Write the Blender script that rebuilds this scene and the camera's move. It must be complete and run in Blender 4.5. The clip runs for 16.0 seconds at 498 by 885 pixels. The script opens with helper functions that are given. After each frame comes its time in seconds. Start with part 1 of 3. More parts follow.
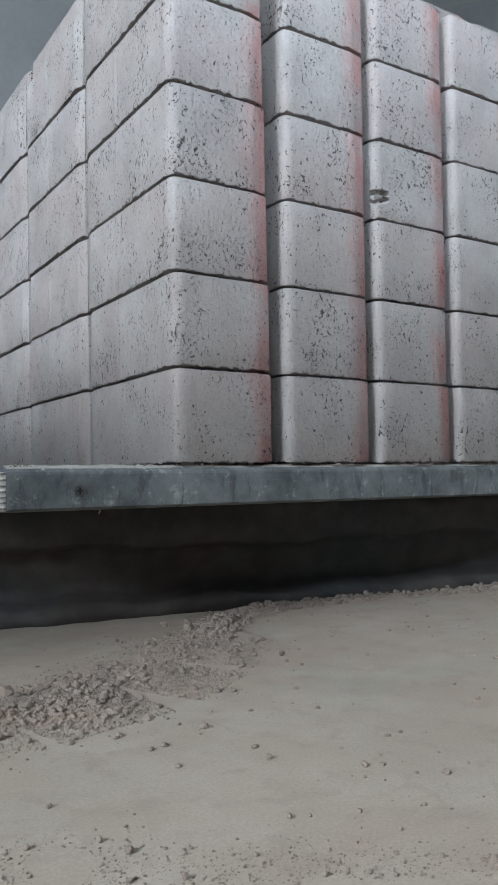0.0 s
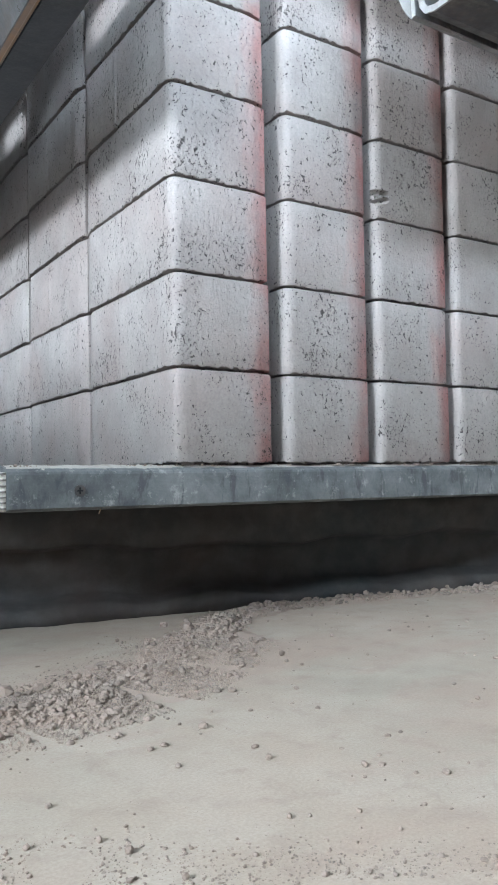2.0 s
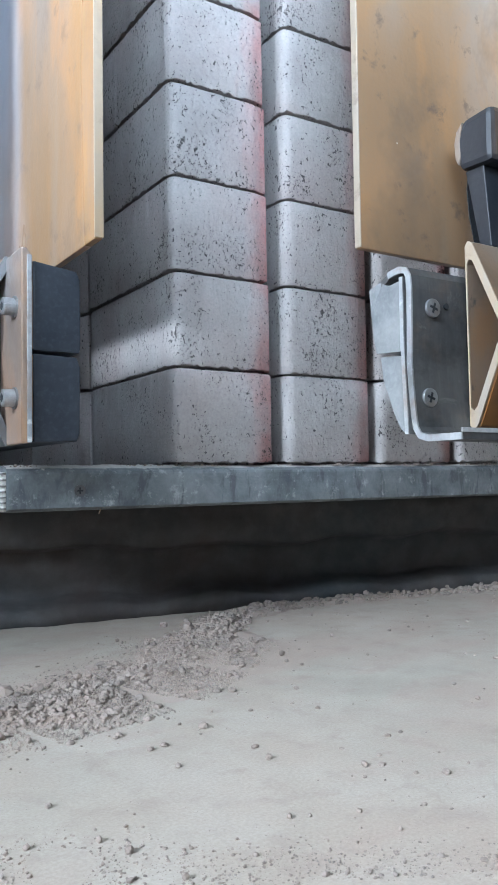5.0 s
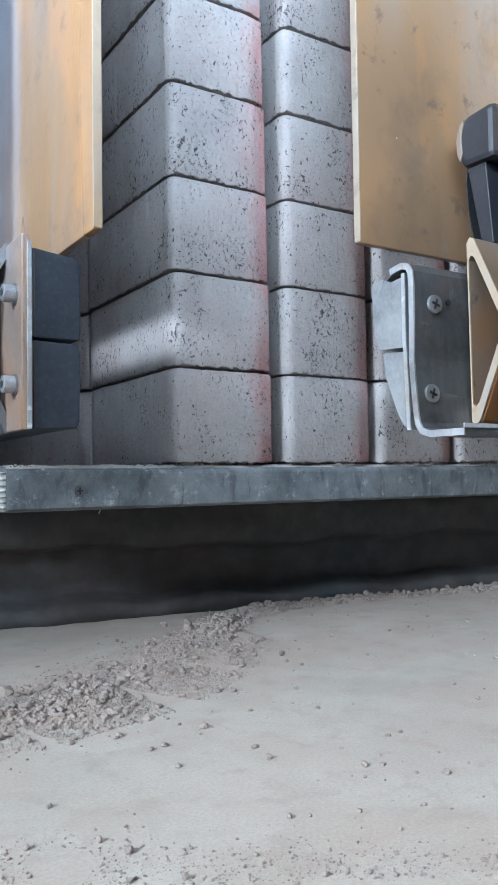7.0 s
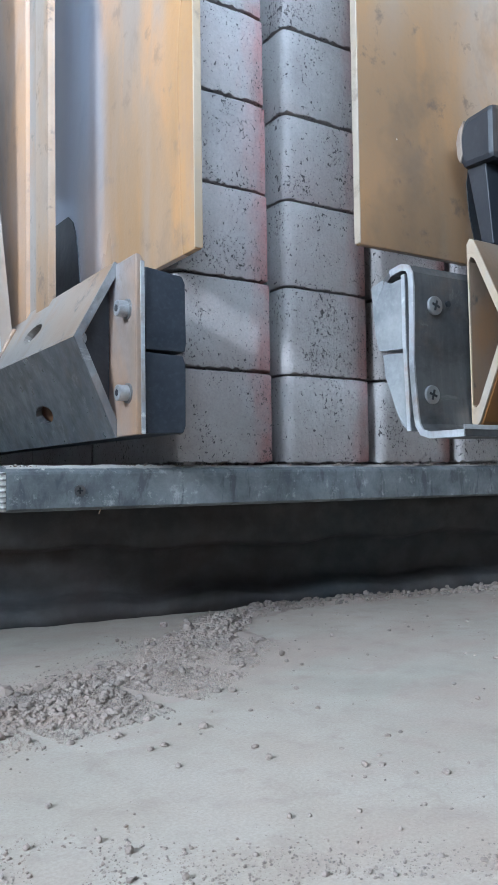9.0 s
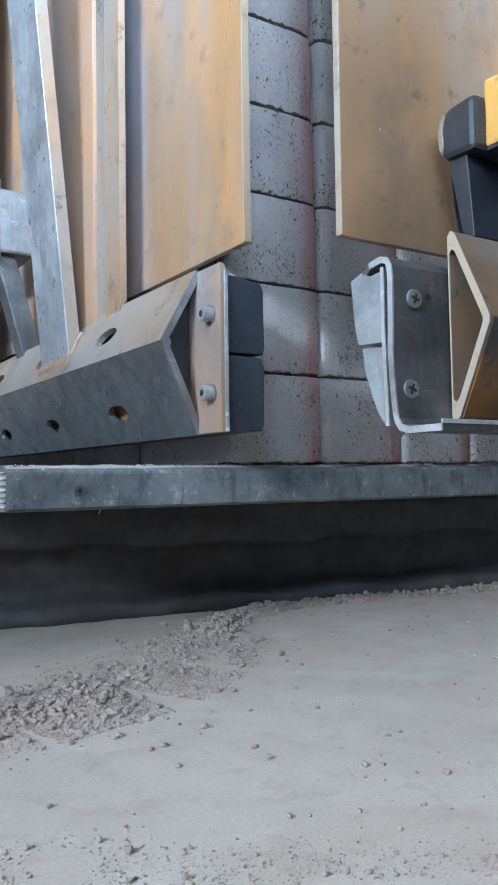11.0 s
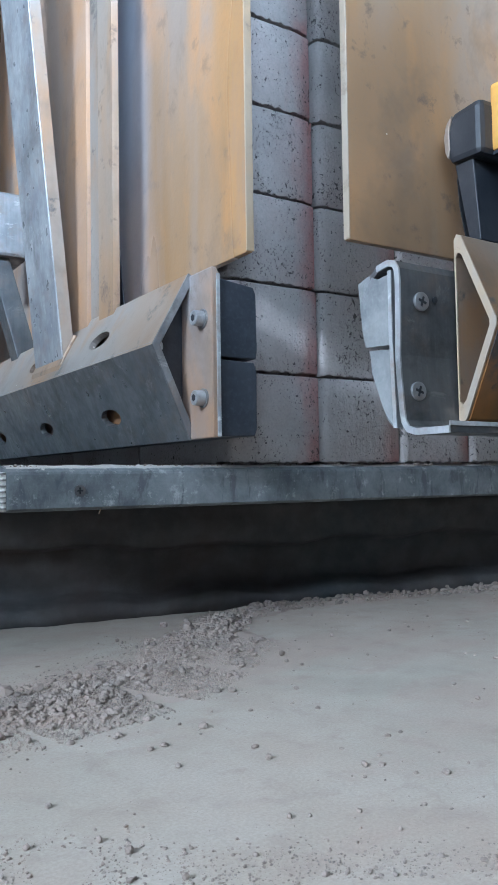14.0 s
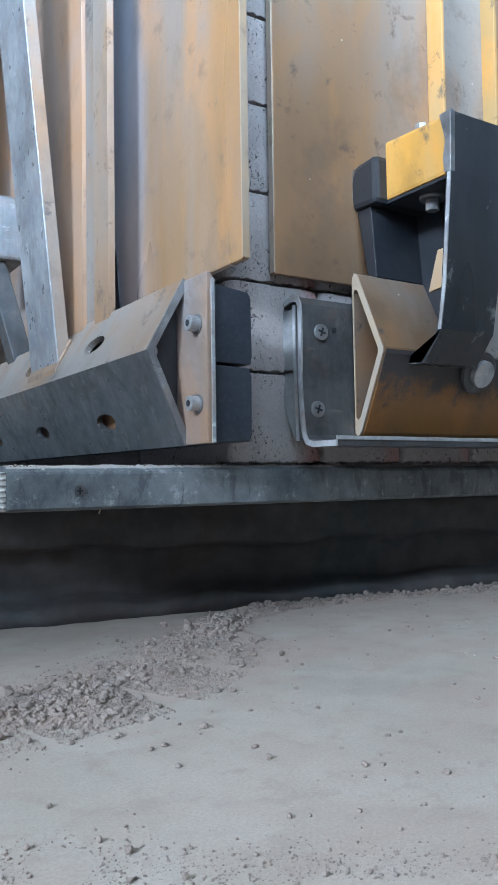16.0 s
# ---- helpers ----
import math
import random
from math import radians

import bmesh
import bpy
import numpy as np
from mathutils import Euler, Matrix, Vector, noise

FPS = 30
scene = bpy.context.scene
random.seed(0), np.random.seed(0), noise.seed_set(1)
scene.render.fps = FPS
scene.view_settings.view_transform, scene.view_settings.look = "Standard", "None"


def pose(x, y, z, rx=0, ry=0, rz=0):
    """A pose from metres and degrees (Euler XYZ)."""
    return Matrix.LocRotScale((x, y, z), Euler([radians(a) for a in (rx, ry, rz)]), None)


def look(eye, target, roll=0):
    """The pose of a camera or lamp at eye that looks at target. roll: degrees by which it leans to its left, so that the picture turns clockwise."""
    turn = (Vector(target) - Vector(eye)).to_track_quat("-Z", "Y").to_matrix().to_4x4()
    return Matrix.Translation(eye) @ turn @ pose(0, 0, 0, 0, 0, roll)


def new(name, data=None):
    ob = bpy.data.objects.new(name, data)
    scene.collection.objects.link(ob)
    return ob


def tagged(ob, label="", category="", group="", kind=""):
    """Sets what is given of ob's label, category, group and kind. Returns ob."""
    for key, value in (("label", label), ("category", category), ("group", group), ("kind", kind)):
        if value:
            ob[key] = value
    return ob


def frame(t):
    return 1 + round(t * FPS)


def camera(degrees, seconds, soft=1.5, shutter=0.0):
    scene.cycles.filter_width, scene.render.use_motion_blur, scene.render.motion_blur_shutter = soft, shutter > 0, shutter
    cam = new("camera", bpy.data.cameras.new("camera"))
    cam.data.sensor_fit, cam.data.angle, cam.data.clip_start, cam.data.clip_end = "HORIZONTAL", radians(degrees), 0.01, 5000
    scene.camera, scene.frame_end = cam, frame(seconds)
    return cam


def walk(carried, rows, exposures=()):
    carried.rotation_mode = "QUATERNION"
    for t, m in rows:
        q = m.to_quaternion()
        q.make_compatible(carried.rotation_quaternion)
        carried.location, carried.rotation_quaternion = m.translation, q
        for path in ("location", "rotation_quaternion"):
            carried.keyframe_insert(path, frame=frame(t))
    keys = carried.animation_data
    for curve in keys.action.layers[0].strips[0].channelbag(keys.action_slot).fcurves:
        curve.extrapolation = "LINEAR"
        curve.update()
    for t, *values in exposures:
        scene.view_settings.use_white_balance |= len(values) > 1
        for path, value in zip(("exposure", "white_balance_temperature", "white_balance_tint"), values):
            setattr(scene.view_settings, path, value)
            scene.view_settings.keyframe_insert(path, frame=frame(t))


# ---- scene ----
# Concrete pavers on a production board, squeezed by the two jaws of a stack clamp.
BASE = 0.145          # top of the production board
LAYER = 0.08

# ---- camera ----
cam = camera(34.98, 16.0, soft=0.6)
still = look((-0.29987, -0.57492, 0.13417), (0.23678, 0.26773, 0.17834), -0.823)
walk(cam, [(0.0, still), (16.0, still)],
     exposures=[(0.0, -0.64, 6250, 9), (1.0, -0.26, 6250, 9), (1.6, 0.0, 6220, 9), (2.4, 0.20, 6120, 9), (3.2, 0.38, 6020, 9), (4.2, 0.25, 5780, 8), (7.0, 0.20, 5620, 8),
                (9.2, 0.04, 5480, 8), (11.3, -0.08, 5400, 7.5), (16.0, -0.20, 5380, 7.5)])

# ---- light ----
world = bpy.data.worlds.new("sky")
scene.world = world
world.use_nodes = True
wn = world.node_tree.nodes
sky = wn.new("ShaderNodeTexSky")
sky.sky_type, sky.sun_disc = "NISHITA", False
sky.sun_elevation, sky.sun_rotation = radians(38), radians(200)
world.node_tree.links.new(sky.outputs[0], wn["Background"].inputs[0])
wn["Background"].inputs[1].default_value = 0.12


def opening_light(name, at, target, w, h, power, colour):
    data = bpy.data.lights.new(name, "AREA")
    data.shape, data.size, data.size_y, data.energy, data.color = "RECTANGLE", w, h, power, colour
    ob = new(name, data)
    ob.matrix_world = look(at, target)
    return ob


# daylight in the high side window and in the gate behind the camera
opening_light("window_daylight", (-4.9, -1.2, 2.40), (0, 0, 0.4), 2.6, 0.75, 850, (0.86, 0.93, 1.0))
opening_light("gate_daylight", (-1.75, -4.95, 2.6), (0, 0, 0.6), 4.3, 2.4, 1800, (0.74, 0.87, 1.0))


# ---- materials ----
class Mat:
    """Small builder of node materials."""

    def __init__(self, name):
        self.mat = bpy.data.materials.new(name)
        self.mat.use_nodes = True
        self.nt = self.mat.node_tree
        self.bsdf = self.nt.nodes["Principled BSDF"]
        self.tc = self.nt.nodes.new("ShaderNodeTexCoord")
        self.info = self.nt.nodes.new("ShaderNodeObjectInfo")
        self.co = self.tc.outputs["Object"]

    def link(self, a, b):
        self.nt.links.new(a, b)

    def shift(self, amount=7.0):
        """Coordinates moved by the object's own random number."""
        mul = self.nt.nodes.new("ShaderNodeMath")
        mul.operation, mul.inputs[1].default_value = "MULTIPLY", amount
        self.link(self.info.outputs["Random"], mul.inputs[0])
        add = self.nt.nodes.new("ShaderNodeVectorMath")
        add.operation = "ADD"
        self.link(self.co, add.inputs[0])
        self.link(mul.outputs[0], add.inputs[1])
        self.moved = add.outputs[0]
        return self.moved

    def scaled(self, co, sx, sy, sz):
        m = self.nt.nodes.new("ShaderNodeMapping")
        m.inputs["Scale"].default_value = (sx, sy, sz)
        self.link(co, m.inputs["Vector"])
        return m.outputs[0]

    def noise(self, co, scale, detail=4, rough=0.55, dist=0.0):
        n = self.nt.nodes.new("ShaderNodeTexNoise")
        n.inputs["Scale"].default_value, n.inputs["Detail"].default_value = scale, detail
        n.inputs["Roughness"].default_value, n.inputs["Distortion"].default_value = rough, dist
        self.link(co, n.inputs["Vector"])
        return n.outputs["Fac"]

    def voronoi(self, co, scale, out="Distance", feature="F1"):
        n = self.nt.nodes.new("ShaderNodeTexVoronoi")
        n.feature = feature
        n.inputs["Scale"].default_value = scale
        self.link(co, n.inputs["Vector"])
        return n.outputs[out]

    def ramp(self, fac, *stops):
        n = self.nt.nodes.new("ShaderNodeValToRGB")
        el = n.color_ramp.elements
        while len(el) < len(stops):
            el.new(0.5)
        for e, (p, c) in zip(el, stops):
            e.position = p
            e.color = (c, c, c, 1) if isinstance(c, (int, float)) else (*c, 1)
        self.link(fac, n.inputs[0])
        return n.outputs[0]

    def mix(self, fac, a, b, mode="MIX"):
        n = self.nt.nodes.new("ShaderNodeMix")
        n.data_type, n.blend_type = "RGBA", mode
        for sock, v in ((n.inputs[0], fac), (n.inputs[6], a), (n.inputs[7], b)):
            if isinstance(v, (int, float)):
                sock.default_value = v
            elif isinstance(v, tuple):
                sock.default_value = (*v, 1)
            else:
                self.link(v, sock)
        return n.outputs[2]

    def math(self, op, a, b=0.0):
        n = self.nt.nodes.new("ShaderNodeMath")
        n.operation = op
        for sock, v in zip(n.inputs, (a, b)):
            if isinstance(v, (int, float)):
                sock.default_value = v
            else:
                self.link(v, sock)
        return n.outputs[0]

    def axis(self, co, which):
        n = self.nt.nodes.new("ShaderNodeSeparateXYZ")
        self.link(co, n.inputs[0])
        return n.outputs[which]

    def bump(self, height, distance, strength=1.0):
        n = self.nt.nodes.new("ShaderNodeBump")
        n.inputs["Distance"].default_value, n.inputs["Strength"].default_value = distance, strength
        self.link(height, n.inputs["Height"])
        if self.bsdf.inputs["Normal"].is_linked:
            self.link(self.bsdf.inputs["Normal"].links[0].from_socket, n.inputs["Normal"])
        self.link(n.outputs[0], self.bsdf.inputs["Normal"])

    def set(self, colour=None, rough=None, metal=None, spec=None):
        for key, v in (("Base Color", colour), ("Roughness", rough), ("Metallic", metal), ("Specular IOR Level", spec)):
            if v is None:
                continue
            sock = self.bsdf.inputs[key]
            if isinstance(v, tuple):
                sock.default_value = (*v, 1)
            elif isinstance(v, (int, float)):
                sock.default_value = v
            else:
                self.link(v, sock)
        return self


def paver_material():
    m = Mat("pitted_concrete")
    co = m.shift(9.0)
    grain = m.noise(co, 420, 5, 0.7)
    cloud = m.noise(co, 16, 4, 0.6)
    blot = m.noise(co, 55, 4, 0.6)
    base = m.mix(m.ramp(cloud, (0.3, 0.0), (0.72, 1.0)), (0.262, 0.237, 0.226), (0.368, 0.342, 0.326))
    base = m.mix(m.math("MULTIPLY", m.ramp(m.noise(co, 11, 3, 0.5), (0.44, 0.0), (0.70, 1.0)), 0.5), base, (0.302, 0.232, 0.215))
    base = m.mix(m.math("MULTIPLY", m.ramp(grain, (0.35, 1.0), (0.6, 0.0)), 0.35), base, (0.19, 0.178, 0.175))
    # red pigment smeared along the trailing corner of each block
    x = m.axis(m.co, 0)
    streak = m.noise(m.scaled(co, 1, 1, 0.25), 60, 3, 0.6)
    edge = m.ramp(m.math("ADD", m.math("MULTIPLY", x, 9.0), m.math("MULTIPLY", streak, 0.30)), (0.76, 0.0), (1.0, 1.0))
    red = m.mix(m.ramp(grain, (0.3, 0.0), (0.7, 1.0)), (0.26, 0.11, 0.10), (0.37, 0.175, 0.16))
    base = m.mix(m.math("MULTIPLY", edge, m.ramp(m.noise(co, 20, 3), (0.35, 0.15), (0.62, 0.95))), base, red)
    # ragged blow holes, gathered in patches
    patch = m.math("MULTIPLY", m.ramp(m.noise(co, 26, 4, 0.6), (0.38, 0.0), (0.70, 1.0)), 0.13)
    raw = m.math("ADD", m.noise(m.scaled(co, 1.0, 1.0, 0.85), 300, 2.0, 0.55, 0.35), patch)
    hole = m.ramp(raw, (0.712, 0.0), (0.736, 1.0))
    raw2 = m.math("ADD", m.noise(m.scaled(co, 1.0, 1.0, 0.8), 520, 2.0, 0.55, 0.3), patch)
    fine = m.ramp(raw2, (0.700, 0.0), (0.735, 1.0))
    base = m.mix(m.math("MULTIPLY", hole, 0.82), base, (0.020, 0.018, 0.018))
    base = m.mix(m.math("MULTIPLY", fine, 0.62), base, (0.045, 0.04, 0.04))
    m.set(base, m.ramp(blot, (0.3, 0.72), (0.7, 0.88)), 0.0, 0.35)
    m.bump(m.math("MULTIPLY", m.math("ADD", hole, m.math("MULTIPLY", fine, 0.7)), -1.0), 0.0055, 1.0)
    m.bump(grain, 0.0010, 0.8)
    m.bump(m.ramp(m.noise(co, 230, 3, 0.6, 0.3), (0.42, 0.0), (0.66, 1.0)), 0.0012, 0.28)
    m.bump(m.noise(co, 110, 4, 0.6), 0.0018, 0.35)
    m.bump(m.noise(m.scaled(co, 1, 1, 0.12), 170, 3, 0.6), 0.0008, 0.6)
    return m.mat


def worn_paint(name, paint, dust, bare, wear=0.5, metal=0.25, rough=0.42, streaks=0.5, rub=None, darken=None):
    """Painted steel: faded paint, rust-brown clouds, grey dust streaks running down, scratches to the metal."""
    m = Mat(name)
    co = m.shift(5.0)
    soft = m.scaled(co, 1.0, 1.0, 0.35)
    fine = m.noise(co, 260, 4, 0.6)
    wide = m.noise(m.scaled(co, 1.0, 1.0, 0.16), 7, 3, 0.45)
    band = m.noise(m.scaled(co, 1.0, 1.0, 0.12), 21, 3, 0.5)
    c = m.mix(m.ramp(m.noise(soft, 6, 3, 0.5), (0.34, 0.0), (0.66, 1.0)), tuple(v * 0.66 for v in paint), tuple(v * k for v, k in zip(paint, (1.12, 1.05, 0.95))))
    c = m.mix(m.math("MULTIPLY", m.ramp(wide, (0.40, 0.0), (0.60, 1.0)), streaks), c, dust)
    c = m.mix(m.math("MULTIPLY", m.ramp(band, (0.50, 0.0), (0.72, 1.0)), streaks * 0.5), c, tuple(v * 1.1 for v in dust))
    glow = m.noise(m.scaled(co, 1.0, 1.0, 0.4), 17, 4, 0.6, 0.4)
    c = m.mix(m.math("MULTIPLY", m.ramp(glow, (0.50, 0.0), (0.68, 1.0)), 0.55), c, (paint[0] * 1.15, paint[1] * 0.94, paint[2] * 0.62))
    stain = m.noise(m.scaled(co, 1.0, 1.0, 0.7), 12, 5, 0.66, 0.3)
    c = m.mix(m.math("MULTIPLY", m.ramp(stain, (0.54, 0.0), (0.72, 1.0)), 0.6), c, tuple(p * 0.25 + d * 0.15 for p, d in zip(paint, dust)))
    patch = m.noise(co, 30, 6, 0.7, 0.2)
    c = m.mix(m.math("MULTIPLY", m.ramp(patch, (0.58, 0.0), (0.66, 1.0)), wear), c, bare)
    c = m.mix(m.math("MULTIPLY", m.ramp(fine, (0.5, 0.0), (0.8, 1.0)), 0.2), c, tuple(v * 0.6 for v in dust))
    if rub:
        # bare bluish band across the sheet, feathered by long scratches
        t = m.math("ADD", m.axis(m.co, 1), m.math("MULTIPLY", m.math("SUBTRACT", band, 0.5), 0.16))
        c = m.mix(m.math("MULTIPLY", m.ramp(t, (rub[0], 0.0), (rub[1], 1.0), (rub[1] + 0.09, 1.0), (rub[1] + 0.15, 0.0)), 0.9), c, (0.36, 0.40, 0.48))
    if darken:
        # turns black upwards along local z, with a ragged border
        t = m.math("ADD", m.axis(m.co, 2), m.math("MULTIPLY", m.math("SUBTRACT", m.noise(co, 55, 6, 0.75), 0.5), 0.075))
        c = m.mix(m.math("MULTIPLY", m.ramp(t, (darken[0], 0.0), (darken[1], 1.0)), 0.93), c, (0.032, 0.034, 0.038))
    speck = m.math("MULTIPLY", m.ramp(m.voronoi(co, 75), (0.04, 0.8), (0.09, 0.0)),
                   m.math("GREATER_THAN", m.axis(m.voronoi(co, 75, "Color"), 0), 0.955))
    c = m.mix(speck, c, (0.6, 0.58, 0.52))
    m.set(c, m.ramp(wide, (0.3, rough - 0.1), (0.7, rough + 0.18)), metal, 0.5)
    m.bump(m.noise(co, 45, 4), 0.0008, 0.45)
    m.bump(fine, 0.0002, 0.5)
    m.bump(patch, 0.0004, 0.4)
    return m.mat


def bare_steel(name, light=0.34, rough=0.38, rust=0.25, metal=0.8):
    m = Mat(name)
    co = m.shift(4.0)
    brush = m.noise(m.scaled(co, 1, 1, 0.08), 180, 4, 0.6)
    cloud = m.noise(co, 20, 5, 0.65)
    c = m.mix(m.ramp(cloud, (0.35, 0.0), (0.65, 1.0)), (light * 0.7, light * 0.72, light * 0.76), (light * 1.15, light * 1.15, light * 1.14))
    c = m.mix(m.math("MULTIPLY", m.ramp(m.noise(co, 34, 6, 0.7), (0.5, 0.0), (0.68, 1.0)), rust), c, (0.26, 0.15, 0.08))
    c = m.mix(m.math("MULTIPLY", m.ramp(brush, (0.4, 0.0), (0.7, 1.0)), 0.3), c, (light * 0.4,) * 3)
    scuff = m.noise(m.scaled(co, 0.5, 1, 1), 48, 7, 0.75, 0.5)
    c = m.mix(m.math("MULTIPLY", m.ramp(scuff, (0.58, 0.0), (0.66, 1.0)), 0.6), c, tuple(min(0.7, light * k) for k in (1.75, 1.7, 1.62)))
    # clouds of grime
    darken = m.noise(co, 15, 6, 0.7, 0.4)
    c = m.mix(m.math("MULTIPLY", m.ramp(darken, (0.52, 0.0), (0.66, 1.0)), 0.55), c, (light * 0.3, light * 0.28, light * 0.25))
    m.set(c, m.ramp(m.noise(co, 70, 5), (0.3, rough - 0.1), (0.7, rough + 0.2)), metal, 0.5)
    m.bump(brush, 0.0003, 0.5)
    m.bump(m.noise(co, 90, 5), 0.0006, 0.5)
    return m.mat


def rubber(name, dark, dusty, amount=0.6):
    m = Mat(name)
    co = m.shift(3.0)
    c = m.mix(m.math("MULTIPLY", m.ramp(m.noise(co, 26, 5, 0.65), (0.35, 0.0), (0.7, 1.0)), amount), dark, dusty)
    c = m.mix(m.math("MULTIPLY", m.ramp(m.noise(co, 300, 4), (0.5, 0.0), (0.8, 1.0)), 0.4), c, dusty)
    m.set(c, 0.42, 0.0, 0.5)
    m.bump(m.noise(co, 60, 5), 0.0012, 0.5)
    return m.mat


def dusty_concrete(name, a, b, c3, scale=1.0, smear=None):
    m = Mat(name)
    co = m.co
    big = m.noise(co, 3.2 * scale, 5, 0.6, 0.3)
    mid = m.noise(co, 17 * scale, 5, 0.6)
    grain = m.noise(co, 620 * scale, 4, 0.75)
    c = m.mix(m.ramp(big, (0.36, 0.0), (0.64, 1.0)), a, b)
    c = m.mix(m.math("MULTIPLY", m.ramp(mid, (0.42, 0.0), (0.66, 1.0)), 0.55), c, c3)
    if smear:
        c = m.mix(m.math("MULTIPLY", m.ramp(m.noise(m.scaled(co, 0.7, 1.5, 1), 5.5, 5, 0.62, 0.6), (0.46, 0.0), (0.62, 1.0)), 0.7), c, smear)
        c = m.mix(m.math("MULTIPLY", m.ramp(m.noise(co, 42, 6, 0.7, 0.3), (0.52, 0.0), (0.66, 1.0)), 0.35), c, tuple(v * 0.72 for v in smear))
    c = m.mix(m.math("MULTIPLY", m.ramp(grain, (0.3, 1.0), (0.6, 0.0)), 0.38), c, tuple(v * 0.5 for v in a))
    m.set(c, 0.85, 0.0, 0.25)
    m.bump(m.noise(co, 45 * scale, 5, 0.6), 0.0022, 0.25)
    m.bump(grain, 0.0003, 0.4)
    return m.mat


def weathered_board():
    m = Mat("weathered_board_edge")
    co = m.co
    cloud = m.noise(co, 24, 6, 0.72, 0.3)
    spot = m.noise(co, 110, 5, 0.7)
    tall = m.noise(m.scaled(co, 1, 1, 0.3), 75, 5, 0.65, 0.5)
    fibre = m.noise(m.scaled(co, 0.06, 1, 1), 300, 4, 0.6)
    c = m.mix(m.ramp(cloud, (0.36, 0.0), (0.66, 1.0)), (0.08, 0.09, 0.095), (0.19, 0.202, 0.206))
    c = m.mix(m.math("MULTIPLY", m.ramp(tall, (0.55, 0.0), (0.64, 1.0)), 0.65), c, (0.045, 0.05, 0.058))
    c = m.mix(m.math("MULTIPLY", m.ramp(spot, (0.56, 0.0), (0.70, 1.0)), 0.7), c, (0.36, 0.37, 0.36))
    c = m.mix(m.math("MULTIPLY", m.ramp(m.noise(co, 9, 3), (0.5, 0.0), (0.66, 1.0)), 0.5), c, (0.15, 0.165, 0.145))
    m.set(c, 0.55, 0.0, 0.45)
    m.bump(spot, 0.0008, 0.6)
    m.bump(fibre, 0.0005, 0.5)
    m.bump(cloud, 0.0016, 0.4)
    return m.mat


def layered_edge():
    m = Mat("layered_board_end")
    z = m.axis(m.co, 2)
    wave = m.math("SINE", m.math("ADD", m.math("MULTIPLY", z, 1500.0), m.math("MULTIPLY", m.noise(m.co, 60), 6.0)))
    m.set(m.mix(m.ramp(wave, (0.3, 0.0), (0.7, 1.0)), (0.42, 0.40, 0.36), (0.16, 0.145, 0.13)), 0.8)
    m.bump(wave, 0.001, 0.5)
    return m.mat


def wall_material(name, a, b):
    m = Mat(name)
    c = m.mix(m.ramp(m.noise(m.co, 1.3, 6, 0.65), (0.35, 0.0), (0.65, 1.0)), a, b)
    c = m.mix(m.math("MULTIPLY", m.noise(m.co, 14, 5), 0.4), c, tuple(v * 0.7 for v in a))
    m.set(c, 0.8, 0.0, 0.3)
    m.bump(m.noise(m.co, 30, 5), 0.004, 0.5)
    return m.mat


M_PAVER = paver_material()
M_OCHRE = worn_paint("worn_ochre_paint", (0.46, 0.262, 0.12), (0.285, 0.285, 0.30), (0.17, 0.12, 0.09), 0.55, 0.25, 0.33, 0.9)
M_RUBBED = worn_paint("ochre_paint_rubbed_bare", (0.48, 0.285, 0.135), (0.30, 0.285, 0.28), (0.17, 0.12, 0.09), 0.45, 0.25, 0.33, 0.85, rub=(0.14, 0.27))
M_OCHRE_DULL = worn_paint("dusty_ochre_paint", (0.30, 0.187, 0.103), (0.265, 0.232, 0.20), (0.11, 0.075, 0.055), 0.75, 0.2, 0.40, 0.95)
M_BRIGHT = worn_paint("bright_yellow_paint", (0.52, 0.275, 0.045), (0.40, 0.29, 0.15), (0.07, 0.065, 0.06), 0.75, 0.0, 0.45, 0.55)
M_PALE = worn_paint("pale_scraped_paint", (0.40, 0.30, 0.20), (0.35, 0.32, 0.28), (0.16, 0.12, 0.09), 0.6, 0.2, 0.45, 0.7)
M_RUSTY = worn_paint("brown_ochre_black_top", (0.25, 0.115, 0.03), (0.13, 0.09, 0.05), (0.03, 0.028, 0.027), 0.8, 0.1, 0.45, 0.5, darken=(0.040, 0.056))
M_BLACKENED = worn_paint("blackened_paint", (0.034, 0.038, 0.046), (0.10, 0.106, 0.115), (0.26, 0.26, 0.24), 0.75, 0.3, 0.36, 0.8)
M_STEEL = bare_steel("worn_grey_steel", 0.29, 0.40, 0.4, 0.7)
M_STEEL_LOW = bare_steel("scuffed_dark_steel", 0.23, 0.36, 0.25, 0.75)
M_STEEL_DARK = bare_steel("dark_grimy_steel", 0.11, 0.40, 0.2, 0.6)
M_TAN = worn_paint("dusty_tan_paint", (0.27, 0.165, 0.088), (0.25, 0.228, 0.205), (0.075, 0.07, 0.066), 0.85, 0.3, 0.38, 0.9)
M_TAN_PINK = worn_paint("pinkish_tan_paint", (0.36, 0.225, 0.135), (0.33, 0.275, 0.245), (0.14, 0.10, 0.08), 0.35, 0.15, 0.42, 0.6)
M_SHINY = bare_steel("rubbed_bright_steel", 0.35, 0.34, 0.35, 0.45)
M_EDGE = bare_steel("scraped_light_edge", 0.42, 0.45, 0.5, 0.4)
M_BOLT = bare_steel("zinc_bolt", 0.42, 0.36, 0.05, 0.6)
M_PAD = rubber("dark_rubber", (0.011, 0.015, 0.022), (0.062, 0.068, 0.080), 0.38)
M_PAD_LIGHT = rubber("dusty_torn_rubber", (0.13, 0.135, 0.14), (0.30, 0.30, 0.29), 0.8)
